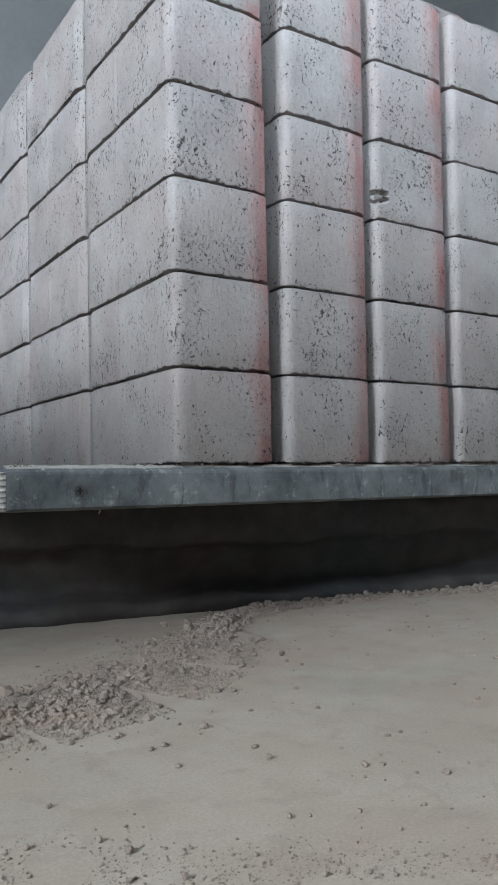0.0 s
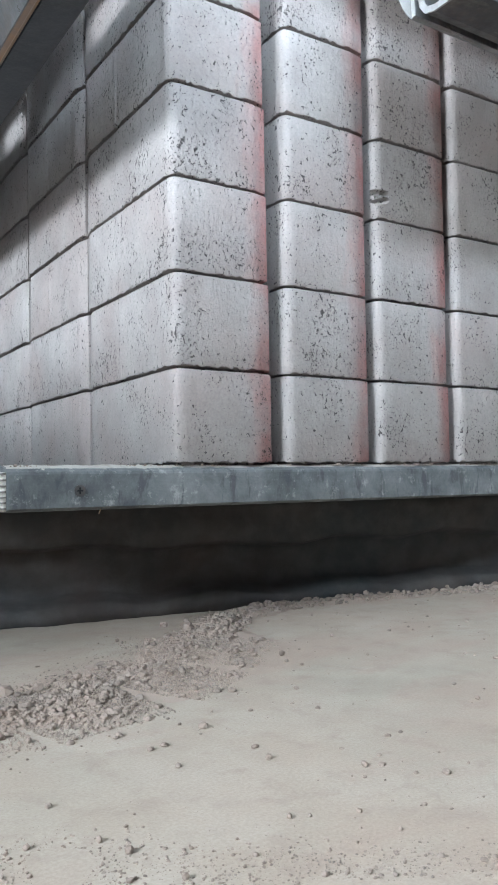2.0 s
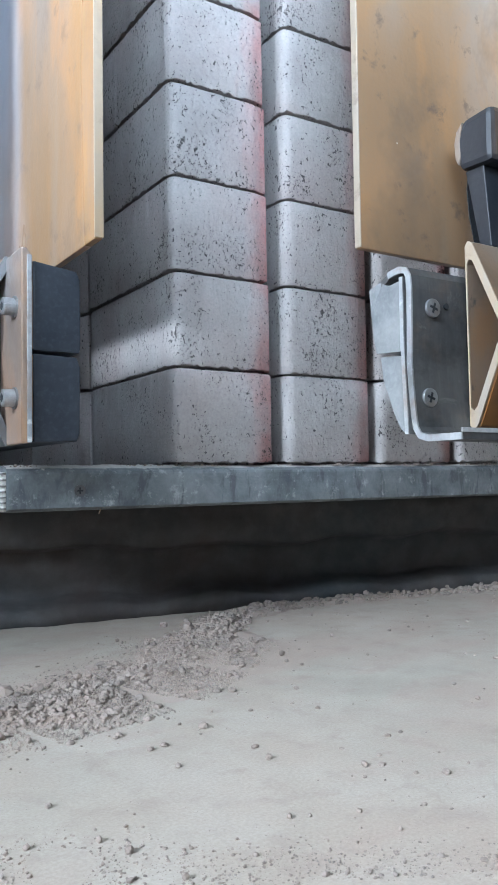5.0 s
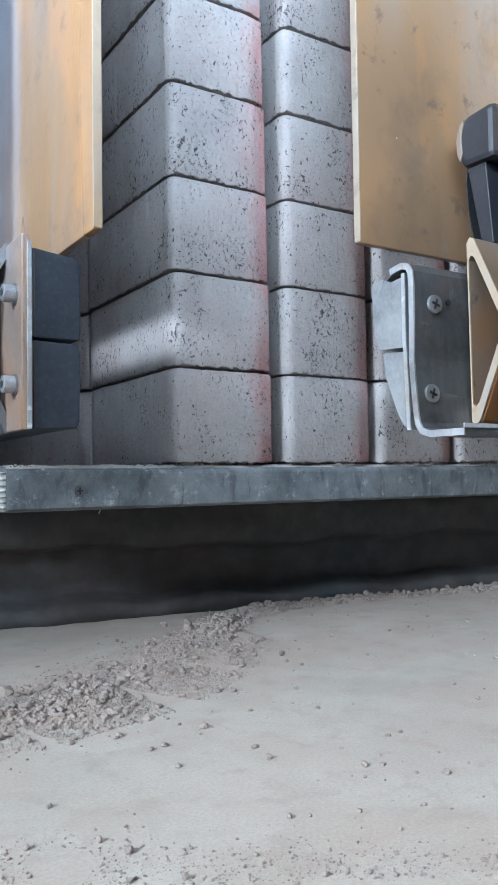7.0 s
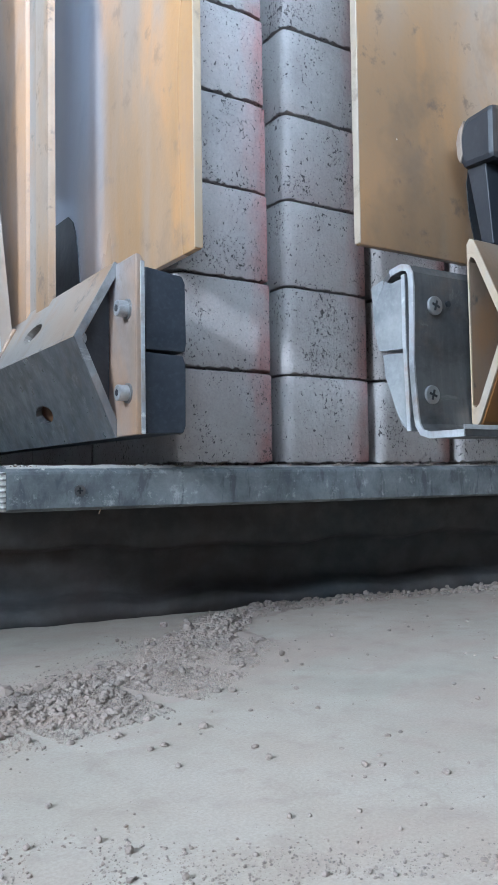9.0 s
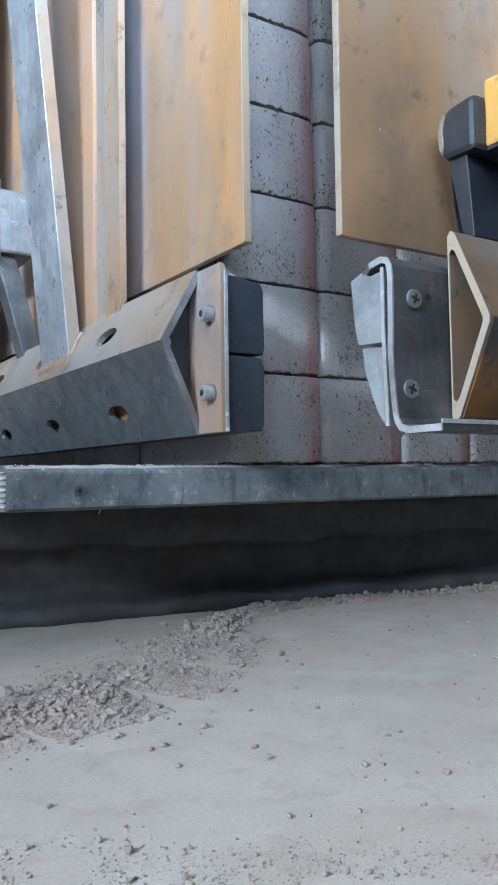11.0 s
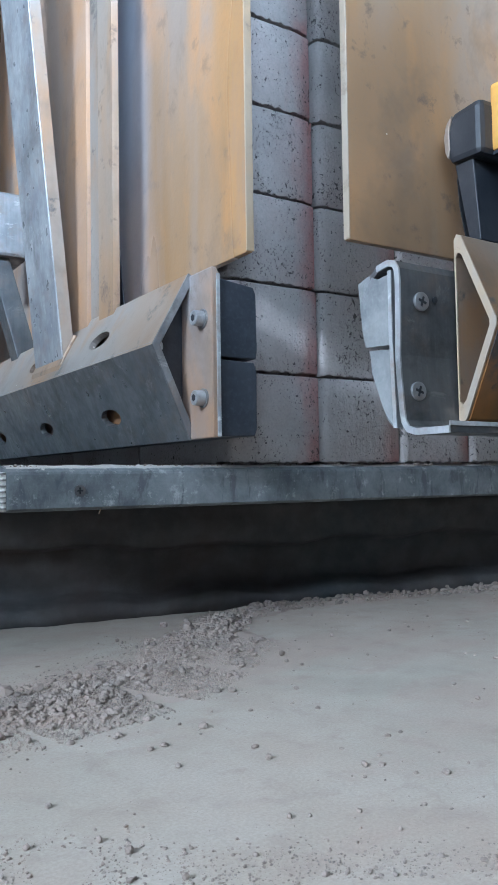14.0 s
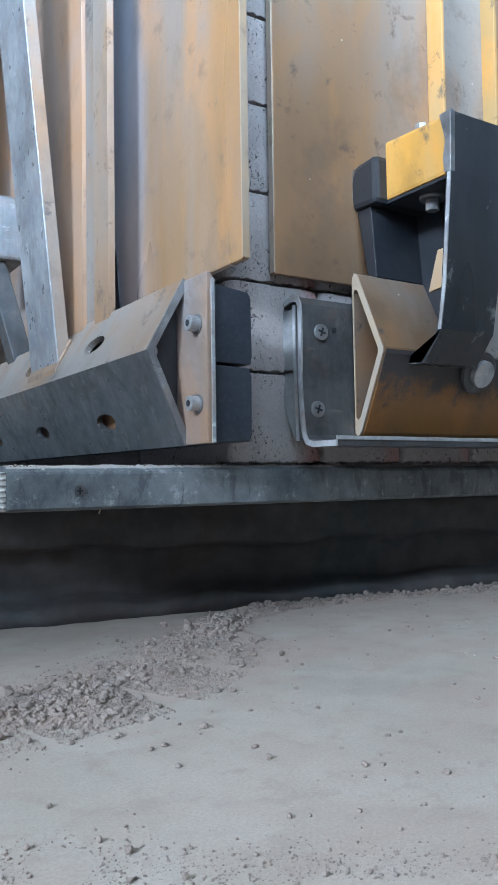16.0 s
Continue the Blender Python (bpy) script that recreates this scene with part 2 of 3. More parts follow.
# black of rubber and grease, also laid where parts only lie in shade
M_BUFFER_AND_SHADE = rubber("black_rubber_and_shade", (0.008, 0.010, 0.014), (0.034, 0.036, 0.040), 0.4)
M_GROUND = dusty_concrete("dusty_concrete_floor", (0.470, 0.386, 0.314), (0.384, 0.345, 0.284), (0.512, 0.462, 0.395), 1.0, (0.43, 0.335, 0.275))
M_CRUMB = dusty_concrete("concrete_crumbs", (0.33, 0.258, 0.213), (0.24, 0.203, 0.175), (0.40, 0.338, 0.29), 8.0)
M_DUST = dusty_concrete("pinkish_dust", (0.44, 0.345, 0.285), (0.40, 0.325, 0.275), (0.47, 0.395, 0.335), 2.5)
M_BOARD = weathered_board()
M_BOARD_END = layered_edge()
M_CHALK = dusty_concrete("pale_dust", (0.46, 0.44, 0.40), (0.36, 0.33, 0.29), (0.52, 0.50, 0.47), 6.0)
M_BEAM = dusty_concrete("grimy_rusty_beam", (0.082, 0.066, 0.060), (0.058, 0.064, 0.066), (0.120, 0.118, 0.110), 2.0)
M_WALL = wall_material("grey_hall_wall", (0.36, 0.37, 0.37), (0.44, 0.45, 0.45))
# brown so that the added wall bounces warm light onto the stack
M_SHADE_WALL = wall_material("brown_shade_wall", (0.20, 0.13, 0.08), (0.27, 0.18, 0.11))
# darker copy of the hall grey: the far wall's dimness is in the colour
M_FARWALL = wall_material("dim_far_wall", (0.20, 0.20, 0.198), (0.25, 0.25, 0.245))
M_ROOF = wall_material("grey_hall_roof", (0.30, 0.31, 0.31), (0.38, 0.39, 0.39))


# ---- shaping helpers ----
def mesh_from(bm, name, material, smooth=False):
    bmesh.ops.recalc_face_normals(bm, faces=bm.faces[:])
    me = bpy.data.meshes.new(name)
    bm.to_mesh(me)
    bm.free()
    me.materials.append(material)
    if smooth:
        for p in me.polygons:
            p.use_smooth = True
    return me


def thing(name, at, label, category, group="", kind=""):
    ob = new(name)
    ob.location = at
    ob.empty_display_size = 0.05
    return tagged(ob, label, category, group, kind)


ORIGIN = {}


def part(name, bm, material, parent, label="", smooth=False):
    """Links a bmesh, given in the plan's coordinates, as one mesh under a thing or a part."""
    root = parent
    while root.parent:
        root = root.parent
    bmesh.ops.translate(bm, verts=bm.verts[:], vec=-Vector(root.location))
    ob = new(name, mesh_from(bm, name, material, smooth))
    ob.parent = parent
    return tagged(ob, label)


def solo(name, bm, material, label, category, at=(0, 0, 0), group="", kind="", smooth=False):
    bmesh.ops.translate(bm, verts=bm.verts[:], vec=-Vector(at))
    ob = new(name, mesh_from(bm, name, material, smooth))
    ob.location = at
    return tagged(ob, label, category, group, kind)


def bevel(bm, width, segments=2):
    if width:
        sharp = [e for e in bm.edges if len(e.link_faces) == 2 and e.calc_face_angle(0) > radians(30)]
        bmesh.ops.bevel(bm, geom=sharp, offset=width, segments=segments, affect="EDGES", profile=0.6, clamp_overlap=True)
    return bm


def box(x0, x1, y0, y1, z0, z1, width=0.0):
    bm = bmesh.new()
    bmesh.ops.create_cube(bm, size=1)
    for v in bm.verts:
        v.co = ((x0, x1)[v.co.x > 0], (y0, y1)[v.co.y > 0], (z0, z1)[v.co.z > 0])
    return bevel(bm, width)


def prism(outline, axis, a, b, width=0.0):
    """Extrudes a closed outline: (y, z) along x, (x, z) along y, or (x, y) along z."""
    bm = bmesh.new()
    put = {"x": lambda p, s: (s, p[0], p[1]), "y": lambda p, s: (p[0], s, p[1]), "z": lambda p, s: (p[0], p[1], s)}[axis]
    lo = [bm.verts.new(put(p, a)) for p in outline]
    hi = [bm.verts.new(put(p, b)) for p in outline]
    n = len(outline)
    bm.faces.new(lo)
    bm.faces.new(hi[::-1])
    for i in range(n):
        bm.faces.new((lo[i], lo[(i + 1) % n], hi[(i + 1) % n], hi[i]))
    bmesh.ops.recalc_face_normals(bm, faces=bm.faces[:])
    return bevel(bm, width)


def strip(points, thickness):
    """The outline of a bent sheet that follows the points, thick to the left of its run."""
    pts = [Vector(p) for p in points]
    side = []
    for i, p in enumerate(pts):
        d = (pts[min(i + 1, len(pts) - 1)] - pts[max(i - 1, 0)]).normalized()
        side.append(p + Vector((-d.y, d.x)) * thickness)
    return [tuple(p) for p in pts] + [tuple(p) for p in reversed(side)]


def slotted(place, outer, holes, thickness):
    """A flat plate with holes right through: outline and holes in (u, v), laid out by the matrix place."""
    bm = bmesh.new()

    def loop(points):
        vs = [bm.verts.new((u, v, 0)) for u, v in points]
        return [bm.edges.new((vs[i], vs[(i + 1) % len(vs)])) for i in range(len(vs))]

    edges = loop(outer)
    for cu, cv, ru, rv in holes:
        edges += loop([(cu + ru * math.cos(k * math.tau / 20), cv + rv * math.sin(k * math.tau / 20)) for k in range(20)])
    bmesh.ops.triangle_fill(bm, use_beauty=True, use_dissolve=False, edges=edges)
    faces = bm.faces[:]
    up = bmesh.ops.extrude_face_region(bm, geom=faces)
    bmesh.ops.translate(bm, verts=[g for g in up["geom"] if isinstance(g, bmesh.types.BMVert)], vec=(0, 0, thickness))
    bmesh.ops.transform(bm, matrix=place, verts=bm.verts[:])
    return bm


def rod(centre, direction, radius, length, segments=24, width=0.0, tip=None):
    bm = bmesh.new()
    bmesh.ops.create_cone(bm, cap_ends=True, segments=segments, radius1=radius, radius2=radius if tip is None else tip, depth=length)
    turn = Vector(direction).to_track_quat("Z", "Y").to_matrix().to_4x4()
    bevel(bm, width)
    bmesh.ops.transform(bm, matrix=Matrix.Translation(centre) @ turn, verts=bm.verts[:])
    return bm


def joined(*bms):
    out = bmesh.new()
    for b in bms:
        me = bpy.data.meshes.new("tmp")
        b.to_mesh(me)
        b.free()
        out.from_mesh(me)
        bpy.data.meshes.remove(me)
    return out


# ---- the hall ----
def hall():
    solo("ground", box(-60, 60, -60, 60, -0.3, 0.0), M_GROUND, "dusty grey concrete floor with pinkish dust", "floor", kind="structure")

    def wall(name, holes, to_world, span, height):
        bm = slotted_rect(span, height, holes)
        bmesh.ops.transform(bm, matrix=to_world, verts=bm.verts[:])
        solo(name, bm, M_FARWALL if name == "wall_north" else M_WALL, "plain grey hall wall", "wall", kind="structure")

    def slotted_rect(span, height, holes):
        """A wall 0.2 thick in the xz plane, with rectangular openings (x0, x1, z0, z1)."""
        xs = sorted({-span / 2, span / 2, *(h[0] for h in holes), *(h[1] for h in holes)})
        zs = sorted({0, height, *(h[2] for h in holes), *(h[3] for h in holes)})
        blocks = []
        for x0, x1 in zip(xs, xs[1:]):
            for z0, z1 in zip(zs, zs[1:]):
                cx, cz = (x0 + x1) / 2, (z0 + z1) / 2
                if not any(h[0] < cx < h[1] and h[2] < cz < h[3] for h in holes):
                    blocks.append(box(x0, x1, 0, 0.2, z0, z1))
        bm = joined(*blocks)
        bmesh.ops.remove_doubles(bm, verts=bm.verts[:], dist=1e-4)
        seen = {}
        for f in bm.faces:
            seen.setdefault(tuple(round(v, 3) for v in f.calc_center_median()), []).append(f)
        bmesh.ops.delete(bm, geom=[f for fs in seen.values() if len(fs) > 1 for f in fs], context="FACES")
        return bm

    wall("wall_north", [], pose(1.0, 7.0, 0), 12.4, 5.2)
    wall("wall_east", [], pose(7.0, 1.0, 0, 0, 0, -90), 12.0, 5.2)
    wall("wall_west", [(-0.2, 2.6, 2.0, 2.80)], pose(-5.0, 1.0, 0, 0, 0, 90), 12.0, 5.2)
    wall("wall_south", [(-5.0, -0.5, 0.0, 3.8)], pose(1.0, -5.2, 0), 12.4, 5.2)
    # unseen wall, added to keep window light off the stack's low left side
    solo("low_wall", box(-1.15, -1.0, -0.30, 3.2, 0.0, 0.70, 0.01), M_SHADE_WALL, "unseen low brown wall added to shade the left face", "wall", kind="structure")
    # added behind the camera: cuts the gate light so the stack darkens downwards
    solo("parapet", box(-1.35, 2.6, -1.35, -1.2, 0.0, 1.05, 0.01), M_WALL, "unseen plain grey wall added to block low gate light", "wall", kind="structure")
    solo("ceiling", box(-5.2, 7.2, -5.2, 7.2, 5.2, 5.4), M_ROOF, "dark hall roof", "ceiling", kind="structure")


hall()


# ---- board and its support ----
def production_board():
    x0, x1, y0, y1 = -0.145, 0.98, -0.004, 0.86
    board = thing("production_board", ((x0 + x1) / 2, (y0 + y1) / 2, 0.111),
                  "weathered grey production board carrying the paver stack", "pallet board")
    # panel with a worn, rounded front edge
    outline = [(y0 + 0.006, 0.111), (y0, 0.1135), (y0, 0.1385), (y0 + 0.001, 0.1405), (y0 + 0.004, 0.1425), (0.012, BASE), (y1, BASE), (y1, 0.111)]
    bm = prism(outline, "x", x0 + 0.003, x1)
    part("panel", bm, M_BOARD, board)
    part("end_strip", box(x0, x0 + 0.003, y0 + 0.002, y1, 0.112, 0.1405, 0.001), M_BOARD_END, board, "layered pale board end")
    # pale crust of dust on the front edge
    rng = random.Random(5)
    bm = bmesh.new()
    n, rows = 420, 5
    grid = []
    for i in range(n + 1):
        x = x0 + 0.004 + (x1 - x0 - 0.01) * i / n
        row = []
        for k in range(rows):
            s = k / (rows - 1)
            y = y0 + 0.0005 + 0.014 * s
            top = 0.1400 + min(1, s * 1.15) * 0.0052
            lump = 0.0016 * max(0.0, noise.noise((x * 60, s * 3, 1.3))) + 0.0014 * max(0.0, noise.noise((x * 240, s * 9, 4.0)))
            row.append(bm.verts.new((x, y, top + (lump if 0 < k else -0.0012) + (0.0 if k else 0.0008 * noise.noise((x * 90, 0, 7))))))
        grid.append(row)
    for a, b in zip(grid, grid[1:]):
        for k in range(rows - 1):
            bm.faces.new((a[k], b[k], b[k + 1], a[k + 1]))
    part("dust_crust", bm, M_CHALK, board, "pale caked dust along the edge", smooth=True)
    part("splinter", rod((-0.0715, y0 + 0.001, 0.1100), (0.45, 0.1, 0.9), 0.0005, 0.004, 6), M_TAN, board, "pale splinter hanging from the edge")
    # cross-head screw in the edge
    screw = part("screw", rod((-0.088, y0 - 0.0004, 0.126), (0, -1, 0), 0.0044, 0.0014, 20), M_STEEL_DARK, board, "rusty cross-head screw")
    cross = joined(box(-0.0905, -0.0855, y0 - 0.0013, y0 - 0.0008, 0.1254, 0.1266), box(-0.0886, -0.0874, y0 - 0.0013, y0 - 0.0008, 0.1235, 0.1285))
    part("cross_recess", cross, M_BUFFER_AND_SHADE, screw)


production_board()


def support_beam(at, turn):
    """A grimy rolled beam under the board, caked with old concrete."""
    shape = [(0.0, 0.0), (0.0, 0.014), (0.034, 0.024), (0.032, 0.045), (0.028, 0.062), (0.0, 0.070), (0.0, 0.1105), (0.10, 0.1105), (0.10, 0.0)]
    ring = []
    for a, b in zip(shape, shape[1:] + shape[:1]):
        n = max(1, int((Vector(b) - Vector(a)).length / 0.008))
        ring += [Vector(a).lerp(Vector(b), i / n) for i in range(n)]
    bm = bmesh.new()
    rows = []
    for i in range(181):
        x = -0.6 + 0.01 * i
        row = []
        for p in ring:
            q = Vector((x, p.x, p.y))
            if p.x < 0.04 and p.y < 0.105:
                q.y -= 0.016 * max(0.0, noise.noise(Vector((x * 9, p.y * 30, 2.0)))) + 0.006 * noise.noise(Vector((x * 40, p.y * 60, 5.0)))
                q.z += 0.007 * noise.noise(Vector((x * 14, p.y * 20, 9.0))) * (p.y > 0.01)
            row.append(bm.verts.new(q))
        rows.append(row)
    m = len(ring)
    for a, b in zip(rows, rows[1:]):
        for k in range(m):
            bm.faces.new((a[k], a[(k + 1) % m], b[(k + 1) % m], b[k]))
    bm.faces.new(rows[0])
    bm.faces.new(rows[-1][::-1])
    beam = solo("support_beam", bm, M_BEAM, "dark grimy rusty steel beam under the board", "beam", smooth=True)
    beam.matrix_basis = pose(*at, 0, 0, turn)
    return beam


support_beam((0.0, 0.140, 0.0), -9.0)
support_beam((0.0, 0.66, 0.0), 0.0)

# ---- pavers ----
PW, PL, PH = 0.098, 0.1985, 0.0797


def paver_mesh(seed, outer=True, chipped=False):
    """A block with rounded corners, chamfered ends, a fine rib on its long sides, ragged rims and a set-back foot."""
    rng = random.Random(seed)
    ring = []

    def run(a, b, step=0.0032):
        n = max(1, int((Vector(b) - Vector(a)).length / step))
        for i in range(n):
            ring.append(tuple(Vector(a).lerp(Vector(b), i / n)))

    c, d = 0.0165, 0.0032     # corner chamfers
    e = 0.008                 # rounding of the exposed corner
    run((e if outer else 0.004, 0.0), (PW - c, 0.0))
    run((PW - c, 0.0), (PW - 0.002, d))
    run((PW - 0.002, d), (PW, d + 0.003))
    run((PW, d + 0.003), (PW, PL - d), 0.012)
    run((PW, PL - d), (PW - c, PL))
    run((PW - c, PL), (e, PL), 0.012)
    run((e, PL), (0.0045, PL - 0.001))
    run((0.0045, PL - 0.001), (0.0, PL - c))
    run((0.0, PL - c), (0.0, 0.1134))
    run((0.0, 0.1134), (-0.0005, 0.1120))
    run((-0.0005, 0.1120), (-0.0005, 0.1096))
    run((-0.0005, 0.1096), (0.0, 0.1086))
    if outer:
        run((0.0, 0.1086), (0.0, 0.0085))
        run((0.0, 0.0085), (0.0012, 0.0036))
        run((0.0012, 0.0036), (0.0034, 0.0010))
        run((0.0034, 0.0010), (e, 0.0))
    else:
        run((0.0, 0.1086), (0.0, c))
        run((0.0, c), (0.0040, 0.0))
    n = len(ring)
    centre = Vector((PW / 2, PL / 2))
    bm = bmesh.new()
    levels = [(0.0, 0.012, 0.0), (0.0022, 0.011, 0.0), (0.0026, 0.0006, 0.0013), (0.0040, 0.0, 0.0010), (PH * 0.5, 0.0, 0.0), (PH - 0.0012, 0.0, 0.0009), (PH, 0.0012, 0.0)]
    if chipped:
        levels[4:5] = [(z, 0.0, 0.0) for z in (0.011, 0.0165, 0.019, 0.0215, 0.0245, 0.0275, 0.031, 0.045)]
    rings = []
    for z, inset, rag in levels:
        vs = []
        for x, y in ring:
            p = Vector((x, y))
            if chipped and 0.0175 < z < 0.0285 and y < 0.006 and 0.0005 < x < rng.uniform(0.008, 0.017):
                p.y += rng.uniform(0.004, 0.014)
            if inset:
                p += Vector((centre.x - p.x, (centre.y - p.y) * 0.5)).normalized() * inset * rng.uniform(0.7, 1.3)
            vs.append(bm.verts.new((p.x, p.y, z + rng.uniform(-rag, rag))))
        rings.append(vs)
    for a, b in zip(rings, rings[1:]):
        for i in range(n):
            bm.faces.new((a[i], a[(i + 1) % n], b[(i + 1) % n], b[i]))
    bm.faces.new(rings[0][::-1])
    bm.faces.new(rings[-1])
    me = mesh_from(bm, "paver", M_PAVER, True)
    me.set_sharp_from_angle(angle=radians(38))
    return me


COLUMN_RIGHT = (0.094, 0.206, 0.315, 0.424, 0.533, 0.642, 0.751, 0.860)
COLUMN_LEAN = (-0.0011, 0.0004, 0.0001, 0.0, 0.0, 0.0, 0.0, 0.0)
PAVERS = []


def paver_stack():
    front = [paver_mesh(s) for s in range(6)]
    inner = [paver_mesh(20 + s, False) for s in range(5)]
    chipped = paver_mesh(7, True, True)
    rng = random.Random(11)
    for i, right in enumerate(COLUMN_RIGHT):
        for j in range(4):
            dx, dy = rng.uniform(-0.0012, 0.0012) * (j > 0), rng.uniform(-0.001, 0.001) * (j > 0)
            for k in range(7):
                ob = new("paver", chipped if (i, j, k) == (2, 0, 3) else (inner if j else front)[rng.randrange(5)])
                top = k == 6      # the last layer sits set back
                m = pose(right - PW + 0.035 * top + COLUMN_LEAN[i] * k + dx + rng.uniform(-0.0007, 0.0007), 0.2 * j + 0.09 * top + dy + rng.uniform(-0.0006, 0.0006),
                         BASE + 0.0002 + LAYER * k, 0, 0, rng.uniform(-0.25, 0.25))
                ob.matrix_basis = m
                edge = "in the outer column" if i == 0 else "in the stack"
                tagged(ob, "pitted grey concrete paver with reddish edge " + edge, "paving stone", "pavers in the stack")
                if ob.data == chipped:
                    ob["label"] = "grey concrete paver with a chipped dark hole"
                PAVERS.append((i, ob, m))


paver_stack()


# ---- the jaw that closes along x ----
def cap_screw(parent, centre, out):
    """A socket-head screw on a washer, its head pointing along out."""
    c, o = Vector(centre), Vector(out)
    bolt = part("bolt", rod(c + o * 0.0048, o, 0.0060, 0.0085, 24, 0.0010), M_BOLT, parent, "grey socket-head bolt", smooth=False)
    part("washer", rod(c + o * 0.0006, o, 0.0076, 0.0014, 24), M_STEEL, bolt)
    part("socket", rod(c + o * 0.0090, o, 0.0028, 0.0008, 6), M_BUFFER_AND_SHADE, bolt)
    return bolt


def side_pad_beam():
    """Backing plate, bent V section with slots, rubber pads, post and bracket: pushes along +x."""
    O = (0.0, -0.056, 0.169)
    jaw = thing("pad_beam", O, "worn steel V-section clamp beam with dark rubber pads and two bolts", "clamp beam", "clamp jaws")
    y1 = 0.86
    plate = [(0.006, 0.169), (0.012, 0.169), (0.0125, 0.296), (0.010, 0.3005), (0.006, 0.3005)]
    part("backing_plate", prism(plate, "y", -0.056, y1, 0.0012), M_OCHRE, jaw, "scraped ochre backing plate")
    part("worn_edge", box(0.0098, 0.0130, -0.0568, -0.0556, 0.1695, 0.2955, 0.0004), M_EDGE, jaw, "bright scraped plate edge")
    # V section: two slotted flanges meeting at the ridge
    ridge, top, low = Vector((-0.027, 0, 0.243)), Vector((0.0055, 0, 0.3025)), Vector((0.0055, 0, 0.1685))
    for name, a, b, holes, mat, lab in (
            ("upper_flange", ridge, top, ((0.126, 0.030, 0.023, 0.0095), (0.315, 0.030, 0.023, 0.0095), (0.505, 0.030, 0.023, 0.0095), (0.695, 0.030, 0.023, 0.0095)), M_TAN, "dusty ochre upper flange with oval slots"),
            ("lower_flange", low, ridge, ((0.114, 0.029, 0.022, 0.0085), (0.300, 0.029, 0.022, 0.0085), (0.490, 0.029, 0.022, 0.0085), (0.680, 0.029, 0.022, 0.0085)), M_STEEL_LOW, "rubbed grey steel lower flange with oval slots")):
        run = b - a
        v = run.normalized()
        n = Vector((0, 1, 0)).cross(v)
        place = Matrix(((0, v.x, n.x, a.x), (1, v.y, n.y, 0), (0, v.z, n.z, a.z), (0, 0, 0, 1)))
        part(name, bevel(slotted(place, [(-0.019, 0), (y1, 0), (y1, run.length), (-0.019, run.length)], holes, 0.006), 0.0), mat, jaw, lab)
    part("ridge_edge", rod((-0.0207, (y1 - 0.015) / 2, 0.243), (0, 1, 0), 0.0056, y1 + 0.0145, 16), M_STEEL, jaw, "rubbed bright bend of the section")
    part("cut_end", prism(strip([(0.0052, 0.1685), (-0.0272, 0.243), (0.0052, 0.3025)], -0.0062), "y", -0.0205, -0.0180), M_STEEL, jaw, "scraped cut end of the section")
    # this black piece stands in for deep shade in the hollow section
    part("end_plug", prism([(-0.0175, 0.243), (0.0052, 0.2845), (0.0052, 0.191)], "y", -0.008, 0.004), M_BUFFER_AND_SHADE, jaw, "black plug painting the shade inside the section")
    for z in (0.262, 0.200):
        cap_screw(jaw, (0.006, -0.0420, z), (-1, 0, 0))
    # rubber pads in two rows
    for y0, ya in ((-0.054, 0.24), (0.245, 0.54), (0.545, 0.85)):
        up = [(0.0145, 0.2315), (0.047, 0.2315), (0.048, 0.238), (0.0475, 0.283), (0.045, 0.2885), (0.0145, 0.2925)]
        lo = [(0.0145, 0.170), (0.045, 0.1705), (0.047, 0.176), (0.0475, 0.222), (0.045, 0.2285), (0.0145, 0.2295)]
        for outline in (up, lo):
            pad = part("rubber_pad", prism(outline, "y", y0, ya, 0.0012), M_PAD, jaw, "dark scuffed rubber pad")
            zs = [p[1] for p in outline]
            part("bonding_strip", box(0.0122, 0.0146, y0 + 0.001, ya, min(zs) + 0.001, max(zs) - 0.001), M_OCHRE_DULL, pad)
    # leaning square posts on the beam, with bracket and brace
    for y in (0.215, 0.57):
        bar = part("post", prism([(-0.0175, 0.258), (-0.0055, 0.280), (-0.080, 1.05), (-0.092, 1.05)], "y", y, y + 0.088, 0.0005), M_SHINY, jaw, "rubbed grey flat steel post")
        part("post_edge", prism([(-0.0162, 0.262), (-0.0058, 0.281), (-0.0803, 1.05), (-0.0912, 1.05)], "y", y - 0.0012, y + 0.001), M_TAN, bar, "dusty tan post edge")
        part("weld", prism([(-0.0225, 0.249), (-0.002, 0.288), (-0.0055, 0.290), (-0.0215, 0.257)], "y", y - 0.003, y + 0.091, 0.002), M_OCHRE_DULL, jaw, "dusty weld bead")
    # cover strips that slide along the plate with the beam
    for y, mats in ((0.126, (M_OCHRE_DULL, M_TAN, M_TAN_PINK)), (0.58, (M_PALE, M_PALE, M_PALE))):
        part("cover_strip", box(0.0020, 0.0090, y, y + 0.036, 0.284, 1.30, 0.0003), mats[0], jaw, "worn ochre cover strip")
        part("groove", box(0.0055, 0.0090, y + 0.0361, y + 0.0665, 0.286, 1.30, 0.0005), mats[1], jaw, "dusty groove between the strips")
        part("cover_strip", box(0.0016, 0.0090, y + 0.0668, y + 0.22, 0.280, 1.30, 0.0003), mats[2], jaw, "pinkish tan cover strip")
    part("bracket", box(-0.032, 0.014, 0.43, 0.50, 0.425, 0.508, 0.004), M_STEEL, jaw, "dusty grey steel bracket box")
    part("bracket_cap", box(-0.037, -0.0315, 0.42, 0.51, 0.415, 0.516, 0.002), M_STEEL, jaw)
